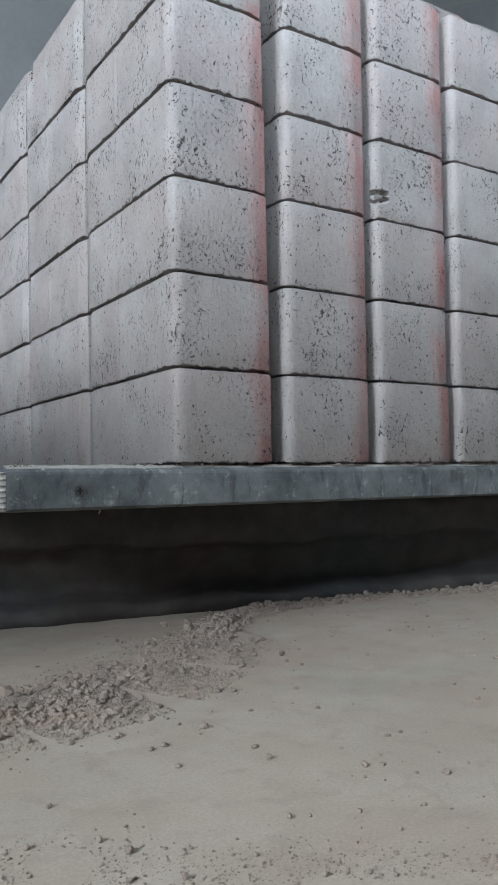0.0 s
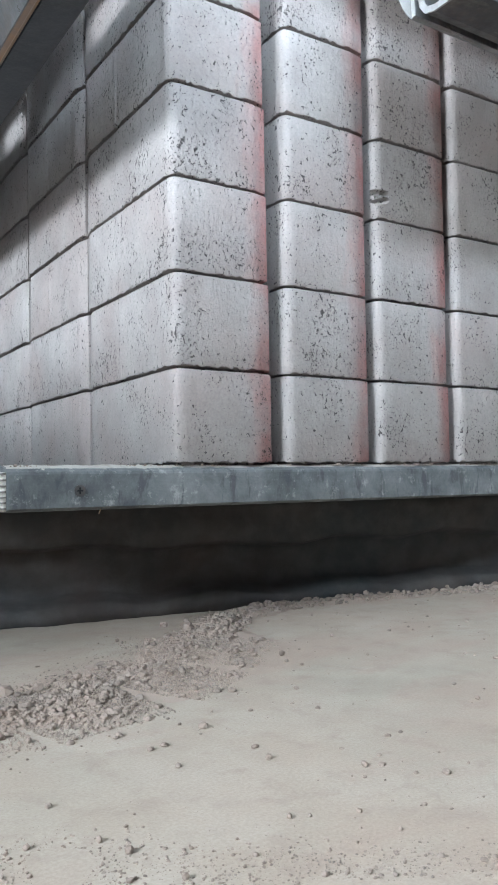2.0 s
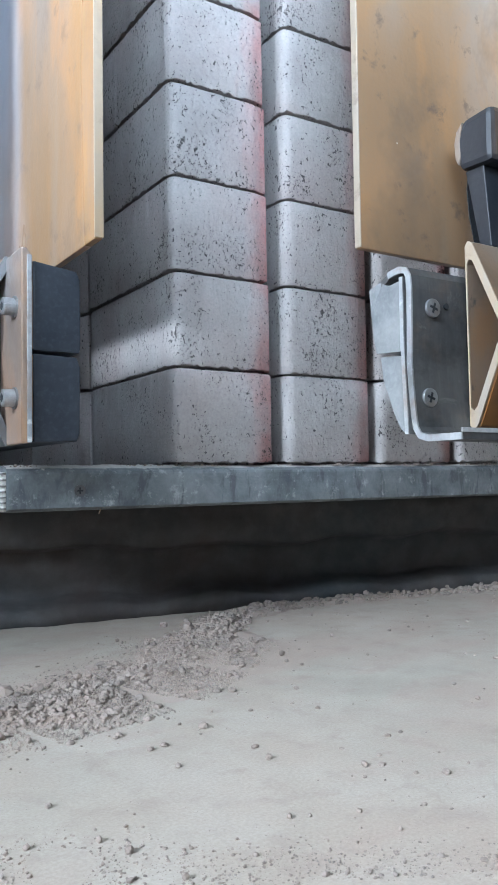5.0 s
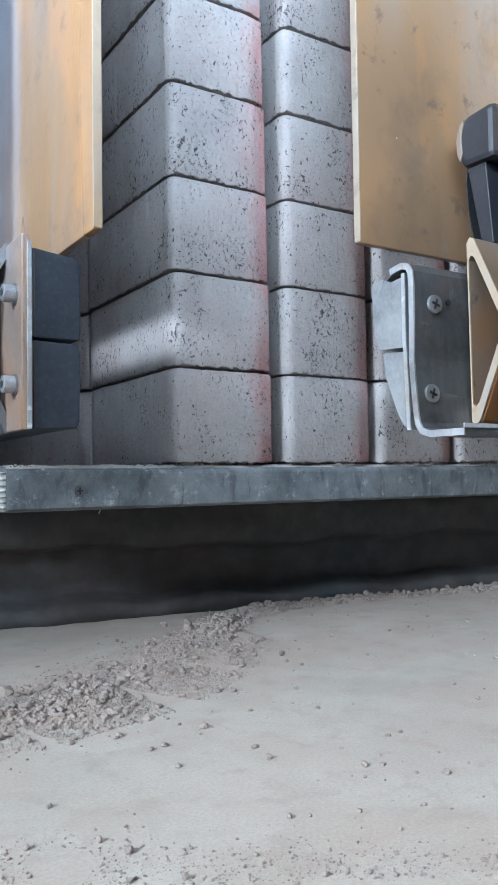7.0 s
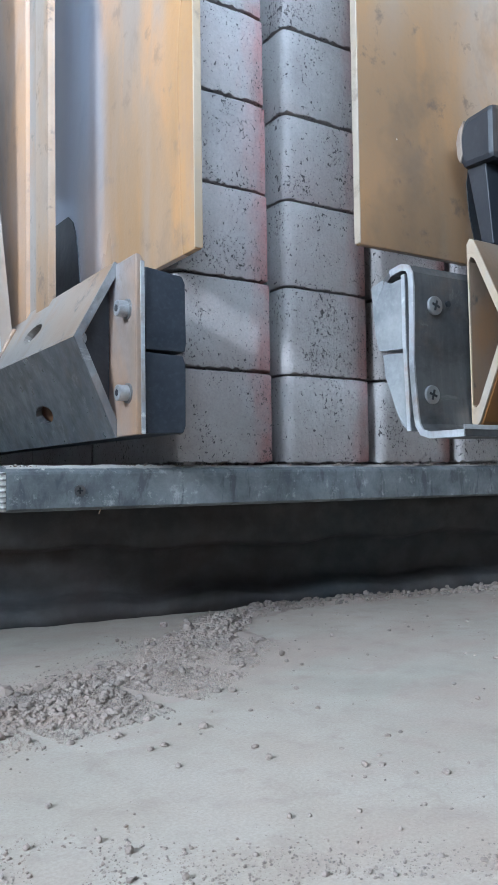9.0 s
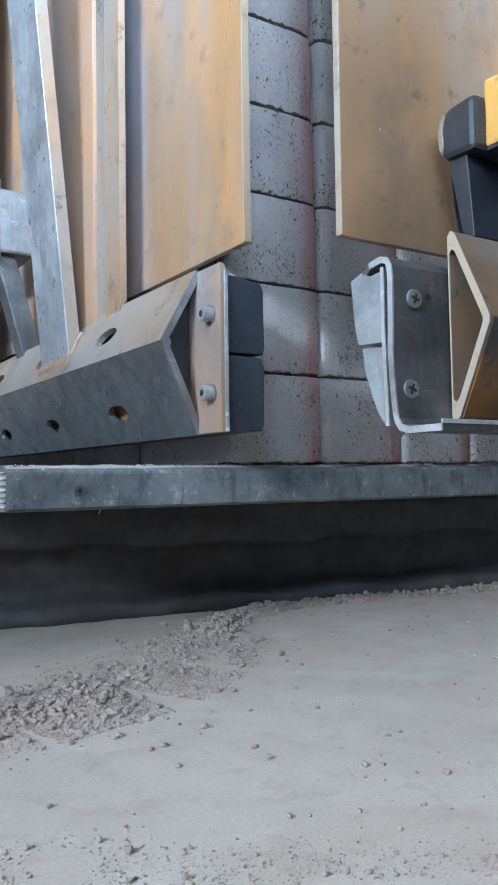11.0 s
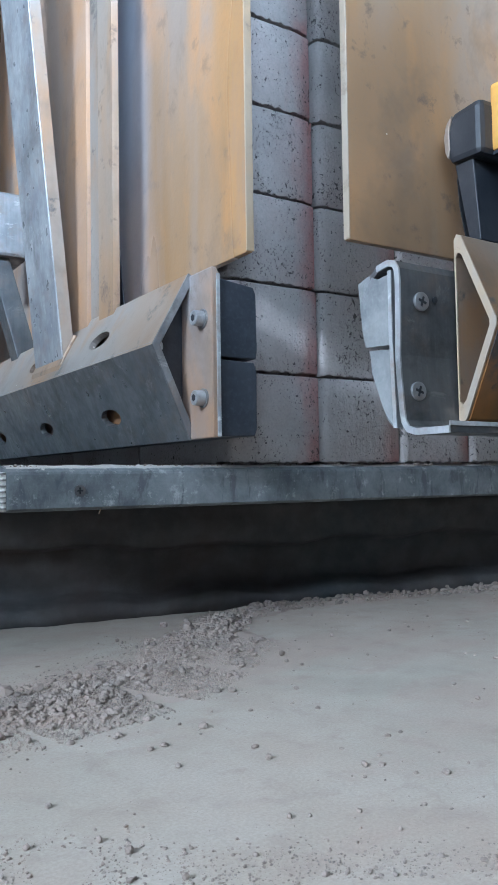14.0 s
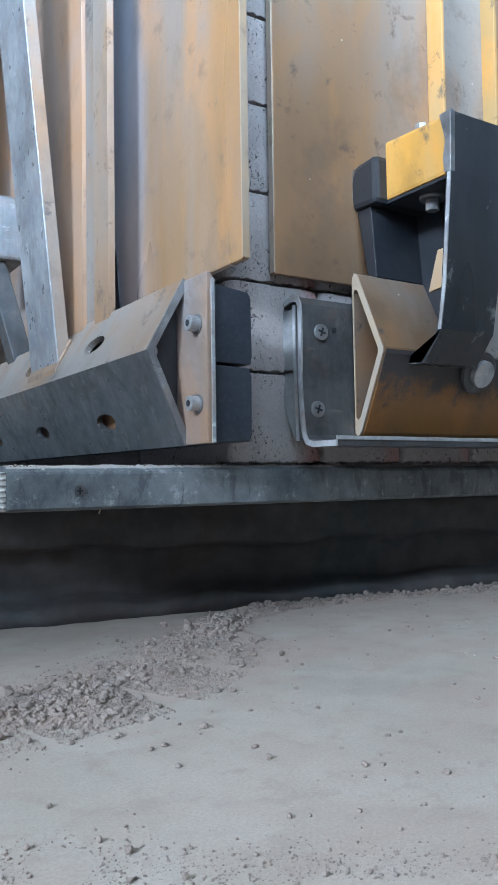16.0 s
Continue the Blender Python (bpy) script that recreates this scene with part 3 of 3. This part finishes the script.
    part("brace", prism([(-0.036, 0.43), (-0.010, 0.43), (0.034, 0.28), (0.006, 0.28)], "y", 0.44, 0.47, 0.002), M_STEEL_DARK, jaw, "dark flat brace")
    return jaw


def side_arm_plate():
    """Tall plate behind the pad beam, rubbed bare where the cover strips slide."""
    O = (0.030, -0.054, 0.320)
    arm = thing("clamp_arm", O, "tall worn ochre steel clamp plate rubbed bare in a band", "clamp arm", "clamp arms")
    y1, z1 = 0.86, 1.35
    part("plate", box(0.030, 0.036, -0.054, y1, 0.320, z1, 0.001), M_RUBBED, arm)
    part("worn_edge", box(0.0296, 0.0364, -0.0552, -0.0538, 0.321, z1, 0.0004), M_PALE, arm, "pale scraped plate edge")
    # shadow pocket beside the cover strips, drawn as a black patch
    part("grease_patch", prism([(0.40, 0.430), (0.222, 0.424), (0.208, 0.414), (0.199, 0.398), (0.193, 0.375), (0.189, 0.348), (0.184, 0.322), (0.40, 0.322)], "x", 0.0288, 0.0299), M_BUFFER_AND_SHADE, arm, "black patch for the shadow pocket beside the strips")
    return arm


# ---- the jaw that closes along y ----
def cross_screw(parent, centre, r=0.0072):
    c = Vector(centre)
    head = part("screw", rod(c + Vector((0, -0.0008, 0)), (0, -1, 0), r, 0.0026, 28, 0.0007), M_STEEL, parent, "countersunk cross-head screw")
    cross = joined(box(c.x - r * 0.55, c.x + r * 0.55, c.y - 0.0025, c.y - 0.0018, c.z - 0.0009, c.z + 0.0009),
                   box(c.x - 0.0009, c.x + 0.0009, c.y - 0.0025, c.y - 0.0018, c.z - r * 0.55, c.z + r * 0.55))
    bmesh.ops.rotate(cross, verts=cross.verts[:], cent=c, matrix=Matrix.Rotation(radians(18), 3, "Y"))
    part("cross_recess", cross, M_BUFFER_AND_SHADE, head)


def torn_pad(outline_top, x0, x1, seed):
    """A worn rubber pad: outline in (y, z), its free end torn ragged."""
    rng = random.Random(seed)
    bm = prism(outline_top, "x", x0, x1)
    bmesh.ops.subdivide_edges(bm, edges=bm.edges[:], cuts=3, use_grid_fill=True)
    for v in bm.verts:
        v.co += Vector((0.0022, 0.0012, 0.0012)) * noise.noise(v.co * 160 + Vector((seed, 0, 0)))
    return bm


def front_pad_beam():
    """Folded plate with screws, triangular beam, torn pads, post with bracket and buffer: pushes along +y."""
    O = (0.098, -0.146, 0.169)
    jaw = thing("pad_beam", O, "worn ochre triangular clamp beam with folded steel plate and torn pads", "clamp beam", "clamp jaws")
    x1 = 0.92
    # folded plate: lip over the pads, slightly bellied face, flange under the beam
    run = [(-0.106, 0.283), (-0.112, 0.291), (-0.121, 0.2965), (-0.134, 0.2985), (-0.142, 0.296), (-0.1455, 0.290), (-0.1465, 0.280),
           (-0.1462, 0.255), (-0.1458, 0.238), (-0.1452, 0.225), (-0.1466, 0.205), (-0.1486, 0.185), (-0.150, 0.176), (-0.153, 0.1715), (-0.160, 0.1695), (-0.192, 0.1695)]
    part("folded_plate", prism(strip(run, 0.0048), "x", 0.100, x1), M_STEEL_DARK, jaw, "dark grimy folded steel plate")
    part("plate_edge", prism(strip(run[2:], 0.0050), "x", 0.0985, 0.1003), M_EDGE, jaw, "bright scraped plate edge")
    part("flange_edge", box(0.0985, x1, -0.1932, -0.1918, 0.1696, 0.1728, 0.0004), M_EDGE, jaw, "bright scraped flange edge")
    for x, z in ((0.119, 0.266), (0.114, 0.198)):
        cross_screw(jaw, (x, -0.1472, z))
    for x, z in ((0.134, 0.269), (0.131, 0.183)):
        part("drill_hole", rod((x, -0.1474, z), (0, -1, 0), 0.0024, 0.0012, 14), M_BUFFER_AND_SHADE, jaw, "small dark hole")
    # second sheet, bent away at its foot
    run2 = [(-0.1375, 0.290), (-0.1375, 0.236), (-0.1380, 0.232), (-0.1395, 0.200), (-0.1405, 0.171)]
    part("liner_sheet", prism(strip(run2, 0.0036), "x", 0.0995, x1), M_STEEL, jaw, "pale liner sheet")
    part("liner_edge", prism(strip(run2, 0.0036), "x", 0.0984, 0.0994), M_EDGE, jaw)
    # torn pads
    part("rubber_pad", torn_pad([(-0.137, 0.2335), (-0.106, 0.2355), (-0.102, 0.262), (-0.0985, 0.287), (-0.112, 0.291), (-0.121, 0.286), (-0.137, 0.288)], 0.0995, 0.28, 3),
         M_PAD_LIGHT, jaw, "dusty pale torn rubber pad")
    part("rubber_pad", torn_pad([(-0.1385, 0.230), (-0.110, 0.2325), (-0.113, 0.215), (-0.119, 0.200), (-0.124, 0.186), (-0.133, 0.172), (-0.1395, 0.171)], 0.1005, 0.28, 8),
         M_PAD_LIGHT, jaw, "dusty pale torn rubber pad")
    part("rubber_pad", torn_pad([(-0.137, 0.172), (-0.103, 0.172), (-0.100, 0.287), (-0.137, 0.288)], 0.285, 0.55, 9), M_PAD_LIGHT, jaw, "dusty pale torn rubber pad")
    # triangular beam: closed hollow section
    outer = [(-0.1495, 0.3175), (-0.1525, 0.3215), (-0.1565, 0.3195), (-0.1885, 0.2505), (-0.1885, 0.2455), (-0.1585, 0.1785), (-0.1545, 0.1745), (-0.1505, 0.1775)]
    centre = Vector((-0.163, 0.248))
    inner = []
    for p in outer:
        q = Vector(p)
        inner.append(tuple(centre + (q - centre) * 0.80 + Vector((0.0012, 0))))
    bm = bmesh.new()
    xs = (0.155, x1)
    loops = [[bm.verts.new((x, *p)) for p in shape] for x in xs for shape in (outer, inner)]
    n = len(outer)
    for a, b in ((0, 1), (2, 3), (0, 2), (1, 3)):
        for i in range(n):
            bm.faces.new((loops[a][i], loops[a][(i + 1) % n], loops[b][(i + 1) % n], loops[b][i]))
    part("triangular_beam", bm, M_TAN, jaw, "ochre triangular beam, black below the ridge")
    part("lower_face", prism([(-0.1895, 0.2485), (-0.1893, 0.2448), (-0.1590, 0.1782), (-0.1560, 0.1752), (-0.1550, 0.1772), (-0.1865, 0.2475)], "x", 0.157, x1), M_RUSTY, jaw, "rusty ochre lower face, black towards the ridge")
    rim = bmesh.new()
    loops = [[rim.verts.new((x, *p)) for p in shape] for x in (0.1538, 0.1552) for shape in (outer, inner)]
    for a, b in ((0, 1), (2, 3), (0, 2), (1, 3)):
        for i in range(n):
            rim.faces.new((loops[a][i], loops[a][(i + 1) % n], loops[b][(i + 1) % n], loops[b][i]))
    part("cut_edge", rim, M_PALE, jaw, "pale cut end of the beam")
    # leaning post sheet with box bracket, bolts and a bumper that meets the plate
    for x in (0.186, 0.64):
        near = [(-0.2425, 0.4425), (-0.2410, 0.392), (-0.2325, 0.300), (-0.2260, 0.262), (-0.2060, 0.236), (-0.186, 0.238)]
        far = [(y + 0.0055, z) for y, z in near]
        part("post", prism(near + far[::-1], "x", x, x + 0.064, 0.0012), M_BLACKENED, jaw, "blackened welded steel post")
        part("post_edge", prism(near[:4] + [(y + 0.0035, z) for y, z in near[3::-1]], "x", x - 0.0010, x + 0.0002), M_EDGE, jaw, "rubbed bright post edge")
        cap = part("bracket", prism([(-0.1610, 0.4450), (-0.2368, 0.4415), (-0.2368, 0.3910), (-0.1610, 0.3905)], "x", x, x + 0.064, 0.0035), M_BRIGHT, jaw, "bright chipped yellow bracket")
        part("chipped_corner", prism([(-0.2300, 0.4428), (-0.2432, 0.4436), (-0.2418, 0.3915), (-0.2345, 0.3920), (-0.2330, 0.405), (-0.2362, 0.418), (-0.2335, 0.430)], "x", x - 0.0014, x + 0.004, 0.0006), M_STEEL, cap, "chipped bright corner")
        # thin black sheet paints the shade below the bracket
        part("underside", box(x + 0.001, x + 0.063, -0.2350, -0.1625, 0.3878, 0.3903), M_BUFFER_AND_SHADE, cap, "black sheet for the shaded underside")
        part("bolt", joined(rod((x + 0.024, -0.196, 0.380), (0, 0, -1), 0.0065, 0.010, 6, 0.0006), rod((x + 0.024, -0.196, 0.3865), (0, 0, -1), 0.0115, 0.0028, 20)), M_BOLT, cap, "zinc hexagon bolt")
        part("bolt", rod((x + 0.012, -0.196, 0.447), (0, 0, 1), 0.0055, 0.008, 6, 0.0006), M_BOLT, cap)
        bumper = part("bumper", prism([(-0.1625, 0.4315), (-0.1350, 0.4290), (-0.1275, 0.4220), (-0.1250, 0.4120), (-0.1262, 0.3990), (-0.1300, 0.3880), (-0.1625, 0.3870)], "x", x - 0.013, x + 0.060, 0.005), M_BUFFER_AND_SHADE, jaw, "black rubber bumper")
        part("scuffed_end", prism([(-0.1335, 0.4275), (-0.1272, 0.4212), (-0.1246, 0.4120), (-0.1258, 0.3985), (-0.1285, 0.3930), (-0.1310, 0.4000), (-0.1302, 0.4130)], "x", x - 0.0138, x + 0.050, 0.001), M_TAN, bumper, "pale scuffed bumper end")
        # the gussets' black also takes in the shade below bracket and bumper
        part("gusset", prism([(-0.1315, 0.3890), (-0.1340, 0.3600), (-0.1425, 0.3200), (-0.1560, 0.3190), (-0.1880, 0.2560), (-0.2180, 0.2620), (-0.2340, 0.3895)], "x", x + 0.050, x + 0.058, 0.001), M_BUFFER_AND_SHADE, jaw, "gusset plate blackened for the shade under the bracket")
        part("gusset", prism([(-0.1310, 0.3880), (-0.1435, 0.3260), (-0.1500, 0.3205), (-0.1560, 0.3205), (-0.1500, 0.3880)], "x", x - 0.008, x + 0.050, 0.001), M_BUFFER_AND_SHADE, jaw, "gusset plate blackened for the shade under the bracket")
        part("rib", prism([(-0.2110, 0.2960), (-0.2265, 0.2975), (-0.2285, 0.3300), (-0.2225, 0.3300)], "x", x + 0.001, x + 0.005, 0.0006), M_PALE, jaw, "pale tan rib")
    pin = part("pivot_boss", rod((0.274, -0.184, 0.236), (0.0, -1, -0.45), 0.021, 0.012, 24, 0.003), M_STEEL_DARK, jaw, "rounded dark pivot boss")
    part("pin_head", rod((0.274, -0.191, 0.233), (0.0, -1, -0.45), 0.013, 0.008, 20, 0.002), M_BOLT, pin)
    return jaw


def front_arm_plate():
    O = (0.080, -0.114, 0.316)
    arm = thing("clamp_arm", O, "tall dusty ochre steel clamp plate with yellow stiffener", "clamp arm", "clamp arms")
    x1, z1 = 0.92, 1.35
    part("plate", box(0.080, x1, -0.114, -0.108, 0.316, z1, 0.001), M_OCHRE_DULL, arm)
    part("worn_edge", box(0.0790, 0.0802, -0.1144, -0.1076, 0.317, z1, 0.0004), M_PALE, arm, "pale scraped plate edge")
    # blackened stain together with the shadow under the bracket, as one black sheet
    part("grease_patch", prism([(0.203, 0.405), (0.199, 0.385), (0.201, 0.362), (0.206, 0.342), (0.214, 0.319), (0.30, 0.319), (0.31, 0.400), (0.24, 0.412)], "y", -0.1150, -0.1141), M_BUFFER_AND_SHADE, arm, "black grease and painted shade round the bumper")
    for x in (0.272, 0.60):
        part("channel_web", box(x + 0.003, x + 0.079, -0.1172, -0.1142, 0.47, z1, 0.0005), M_OCHRE_DULL, arm, "dull brown channel web")
        for u in (x, x + 0.078):
            part("channel_flange", box(u, u + 0.004, -0.1345, -0.1142, 0.47, z1, 0.0008), M_BRIGHT, arm, "worn yellow channel flange")
    return arm


SIDE_BEAM, SIDE_ARM = side_pad_beam(), side_arm_plate()
FRONT_BEAM, FRONT_ARM = front_pad_beam(), front_arm_plate()


# ---- crumbs on the floor ----
def lump(rng, size):
    bm = bmesh.new()
    bmesh.ops.create_icosphere(bm, subdivisions=1, radius=1)
    s = [size * rng.uniform(0.6, 1.25) for _ in range(2)] + [size * rng.uniform(0.5, 0.9)]
    turn = Euler([rng.uniform(0, 6.28) for _ in range(3)]).to_matrix()
    for v in bm.verts:
        v.co = turn @ (v.co * rng.uniform(0.80, 1.12))
        v.co = Vector((v.co.x * s[0], v.co.y * s[1], v.co.z * s[2]))
    return bm


def stones():
    rng = random.Random(3)
    spots = ((-0.134, -0.184, 4), (-0.091, -0.197, 4), (-0.085, -0.239, 3), (-0.088, -0.256, 3), (-0.057, -0.289, 2.6), (-0.020, -0.264, 3),
             (-0.118, -0.315, 2.2), (-0.174, -0.334, 3.2), (-0.182, -0.306, 3.4), (-0.108, -0.119, 5), (0.028, 0.042, 9), (-0.141, -0.072, 7),
             (-0.162, -0.073, 9), (-0.051, -0.265, 2), (-0.130, -0.213, 3), (-0.121, -0.211, 3), (-0.041, -0.144, 4), (-0.188, -0.292, 2.6),
             (-0.082, -0.381, 2.2), (-0.126, -0.128, 6), (0.022, 0.079, 8), (0.075, 0.075, 7), (0.11, 0.095, 7))
    for x, y, mm in spots:
        s = mm / 1350
        bm = lump(rng, s)
        low = min(v.co.z for v in bm.verts)
        bmesh.ops.translate(bm, verts=bm.verts[:], vec=(x, y, -low - s * 0.25))
        solo("concrete_crumb", bm, M_CRUMB, "small broken concrete crumb on the dusty floor", "rubble", (x, y, 0), "crumbs on the floor")


DRIFT_LINE = [Vector(p) for p in ((-0.45, -0.150), (-0.178, -0.120), (-0.102, -0.102), (-0.042, -0.062), (0.022, 0.005), (0.090, 0.075), (0.17, 0.105), (0.46, 0.070))]


def drift_height(x, y):
    p, r = Vector((x, y)), 9.0
    for a, b in zip(DRIFT_LINE, DRIFT_LINE[1:]):
        d = b - a
        u = max(0.0, min(1.0, (p - a).dot(d) / d.length_squared))
        r = min(r, (p - (a + d * u)).length * (1.0 if b.x < 0.04 else 2.2))
    r += 0.022 * noise.noise(Vector((x * 22, y * 22, 0.5))) + 0.010 * noise.noise(Vector((x * 70, y * 70, 2.5)))
    return 0.0046 * math.exp(-(r / 0.038) ** 2) - 0.0011 + 0.0007 * noise.noise(Vector((x * 160, y * 160, 4.0)))


def gravel():
    rng = random.Random(17)
    verts, faces = [], []

    shapes = []
    for _ in range(70):
        bm = lump(rng, 1.0)
        bm.verts.index_update()
        low = min(v.co.z for v in bm.verts)
        shapes.append(([(v.co.x, v.co.y, v.co.z - low - 0.3) for v in bm.verts], [[v.index for v in f.verts] for f in bm.faces]))
        bm.free()

    def drop(x, y, size, rise=0.0):
        vs, fs = shapes[rng.randrange(70)]
        base, c, d = len(verts), math.cos(rng.uniform(0, 6.28)) * size, rng.uniform(0, 6.28)
        c, d = math.cos(d) * size, math.sin(d) * size
        verts.extend((x + c * p[0] - d * p[1], y + d * p[0] + c * p[1], size * p[2] + rise) for p in vs)
        faces.extend([k + base for k in f] for f in fs)

    ridge = [Vector(p) for p in ((-0.32, -0.135), (-0.178, -0.116), (-0.102, -0.098), (-0.042, -0.058), (0.022, 0.012), (0.090, 0.088), (0.17, 0.112), (0.30, 0.098), (0.46, 0.070), (0.75, 0.03))]
    weight = (8, 9, 7, 6, 3.4, 1.2, 1.4, 2.2, 1.6)
    total = sum(weight)
    for a, b, w in zip(ridge, ridge[1:], weight):
        wide = 0.027 if w > 3.5 else 0.012
        d = (b - a).normalized()
        for _ in range(int(42000 * w / total)):
            p = a.lerp(b, rng.random())
            spread = rng.gauss(0, wide) if rng.random() < 0.7 else rng.uniform(-2.4, 0.9) * wide
            p += Vector((-d.y, d.x)) * spread
            drop(p.x, p.y, 0.00026 + (0.0007 * rng.random() ** 3 + 0.0030 * rng.random() ** 60 if wide > 0.02 else 0.0040 * rng.random() ** 10), max(0.0, drift_height(p.x, p.y)))
    for _ in range(8000):
        x, y = rng.uniform(-0.34, 0.42), rng.uniform(-0.42, 0.05)
        if noise.noise(Vector((x * 14, y * 14, 3))) > -0.15 + rng.random() * 0.3:
            drop(x, y, 0.0002 + 0.0024 * rng.random() ** 22)
    for _ in range(5000):
        x = rng.uniform(-0.32, 0.02)
        y = -0.292 - 0.68 * (x + 0.22) + rng.gauss(0, 0.014)
        if noise.noise(Vector((x * 25, y * 25, 8))) > -0.25:
            drop(x, y, 0.0002 + 0.0005 * rng.random() ** 4 + 0.0014 * rng.random() ** 60)
    # crumbs caught on the rim of the board
    for _ in range(700):
        x = rng.uniform(-0.14, 0.5)
        if noise.noise(Vector((x * 18, 0.3, 5))) > -0.2 + rng.random() * 0.4:
            drop(x, rng.uniform(-0.0025, -0.0002), 0.0003 + 0.0014 * rng.random() ** 5, 0.1445)
    me = bpy.data.meshes.new("gravel")
    me.from_pydata(verts, [], faces)
    me.materials.append(M_CRUMB)
    tagged(new("gravel", me), "loose concrete grit and crumbs swept in a ridge", "gravel", kind="stuff")


def dust_drift():
    """A low mound of pinkish dust along the swept ridge; its rim dips under the floor."""
    bm = bmesh.new()
    nx, ny = 190, 84
    grid = []
    for i in range(nx + 1):
        row = []
        for j in range(ny + 1):
            x, y = -0.45 + 0.95 * i / nx, -0.24 + 0.42 * j / ny
            h = drift_height(x, y)
            row.append(bm.verts.new((x, y, h)))
        grid.append(row)
    for a, b in zip(grid, grid[1:]):
        for j in range(ny):
            quad = (a[j], b[j], b[j + 1], a[j + 1])
            if max(v.co.z for v in quad) > -0.0004:
                bm.faces.new(quad)
    bmesh.ops.delete(bm, geom=[v for v in bm.verts if not v.link_faces], context="VERTS")
    solo("dust_drift", bm, M_DUST, "low drift of pinkish concrete dust", "dust", kind="stuff", smooth=True)


stones()
gravel()
dust_drift()


# ---- what moves ----
def motions():
    def go(ob, rows):
        o = Vector(ob.location)
        walk(ob, [(t, Matrix.Translation(o + Vector((dx, dy, dz)))) for t, dx, dy, dz in rows])

    down = [(0.0, 0.655), (0.7, 0.536), (1.4, 0.417), (2.1, 0.298), (2.5, 0.233), (3.0, 0.152), (3.5, 0.077), (4.0, 0.012), (4.2, -0.011), (4.45, -0.020), (4.9, -0.012), (5.6, -0.006), (6.5, -0.003)]
    go(SIDE_BEAM, [(t, dx, 0, dz) for (t, dz), dx in zip(down, (-0.122, -0.127, -0.132, -0.137, -0.140, -0.145, -0.147, -0.1515, -0.153, -0.153, -0.153, -0.153, -0.1525))] +
       [(7.0, -0.153, 0, -0.001), (7.5, -0.140, 0, -0.002), (8.0, -0.117, 0, -0.002), (8.5, -0.0945, 0, -0.003), (9.0, -0.0705, 0, -0.003), (9.2, -0.0605, 0, -0.003),
        (9.7, -0.037, 0, -0.002), (10.2, -0.014, 0, -0.001), (10.7, -0.001, 0, 0), (11.3, 0, 0, 0), (12.5, 0, 0, 0), (13.0, -0.0005, 0, -0.0005),
        (13.5, -0.0065, 0, -0.004), (14.5, -0.0075, 0, -0.004), (15.0, -0.0095, 0, -0.0065), (15.5, -0.013, 0, -0.0085), (16.0, -0.012, 0, -0.0085)])
    go(SIDE_ARM, [(t, dx, 0, dz - 0.006) for (t, dz), dx in zip(down, (-0.107, -0.110, -0.113, -0.1155, -0.1165, -0.118, -0.1204, -0.1241, -0.1245, -0.1245, -0.1245, -0.1245, -0.1242))] +
       [(7.0, -0.1254, 0, -0.0092), (7.5, -0.1128, 0, -0.0106), (8.0, -0.0903, 0, -0.0106), (8.5, -0.0679, 0, -0.0118), (9.0, -0.0442, 0, -0.0116), (9.2, -0.036, 0, -0.0110),
        (9.7, -0.018, 0, -0.007), (10.2, -0.007, 0, -0.003), (10.7, -0.001, 0, -0.001), (11.3, 0, 0, 0), (12.5, 0, 0, 0), (13.0, 0.0021, 0, -0.0014),
        (13.5, 0.0016, 0, -0.0074), (14.5, 0.0028, 0, -0.0075), (15.0, 0.0008, 0, -0.0102), (15.5, -0.0025, 0, -0.0134), (16.0, -0.0017, 0, -0.0133)])
    later = [(7.0, 0.0195, -0.003, -0.003), (8.0, 0.0195, -0.003, -0.0035), (9.2, 0.0195, -0.003, -0.004), (9.8, 0.016, -0.003, -0.003), (10.6, 0.004, -0.002, -0.001), (11.3, 0, 0, 0), (12.5, 0, 0, 0)]
    go(FRONT_BEAM, [(t, dx, -0.003, dz + 0.004) for (t, dz), dx in zip(down, (0.046, 0.042, 0.038, 0.034, 0.032, 0.0255, 0.0235, 0.019, 0.017, 0.016, 0.017, 0.018, 0.0195))] + later +
       [(13.0, -0.003, -0.0005, -0.0005), (13.5, 0.004, 0, -0.0015), (14.0, 0.0085, 0, -0.0015), (14.5, 0.010, 0, -0.002), (15.0, 0.0095, 0.018, -0.004),
        (15.5, 0.005, 0.0715, -0.0065), (16.0, 0.005, 0.1185, -0.0055)])
    go(FRONT_ARM, [(t, dx, 0, dz + 0.004) for (t, dz), dx in zip(down, (0.040, 0.036, 0.033, 0.030, 0.029, 0.026, 0.024, 0.021, 0.020, 0.019, 0.019, 0.019, 0.019))] +
       [(t, dx * 0.96, 0, dz + 0.001) for t, dx, dy, dz in later] +
       [(13.0, -0.003, 0, 0), (13.5, 0.004, 0, -0.002), (14.0, 0.008, 0, -0.001), (14.5, 0.009, 0, -0.002), (15.0, 0.008, 0.016, -0.003),
        (15.5, 0.008, 0.074, -0.004), (16.0, 0.008, 0.102, -0.004)])
    # the columns close up one after another under the push
    push = [(0.0, 0.0), (8.9, 0.0), (9.2, 0.005), (9.7, 0.023), (10.2, 0.042), (10.7, 0.0545), (11.3, 0.0545), (13.0, 0.0545), (13.5, 0.053), (16.0, 0.053)]
    for i, ob, m in PAVERS:
        gap = (0.0, 0.014, 0.025, 0.036, 0.047)[i] if i < 5 else 1.0
        if gap < 1:
            walk(ob, [(t, Matrix.Translation((max(0.0, d - gap), 0, 0)) @ m) for t, d in push])


motions()
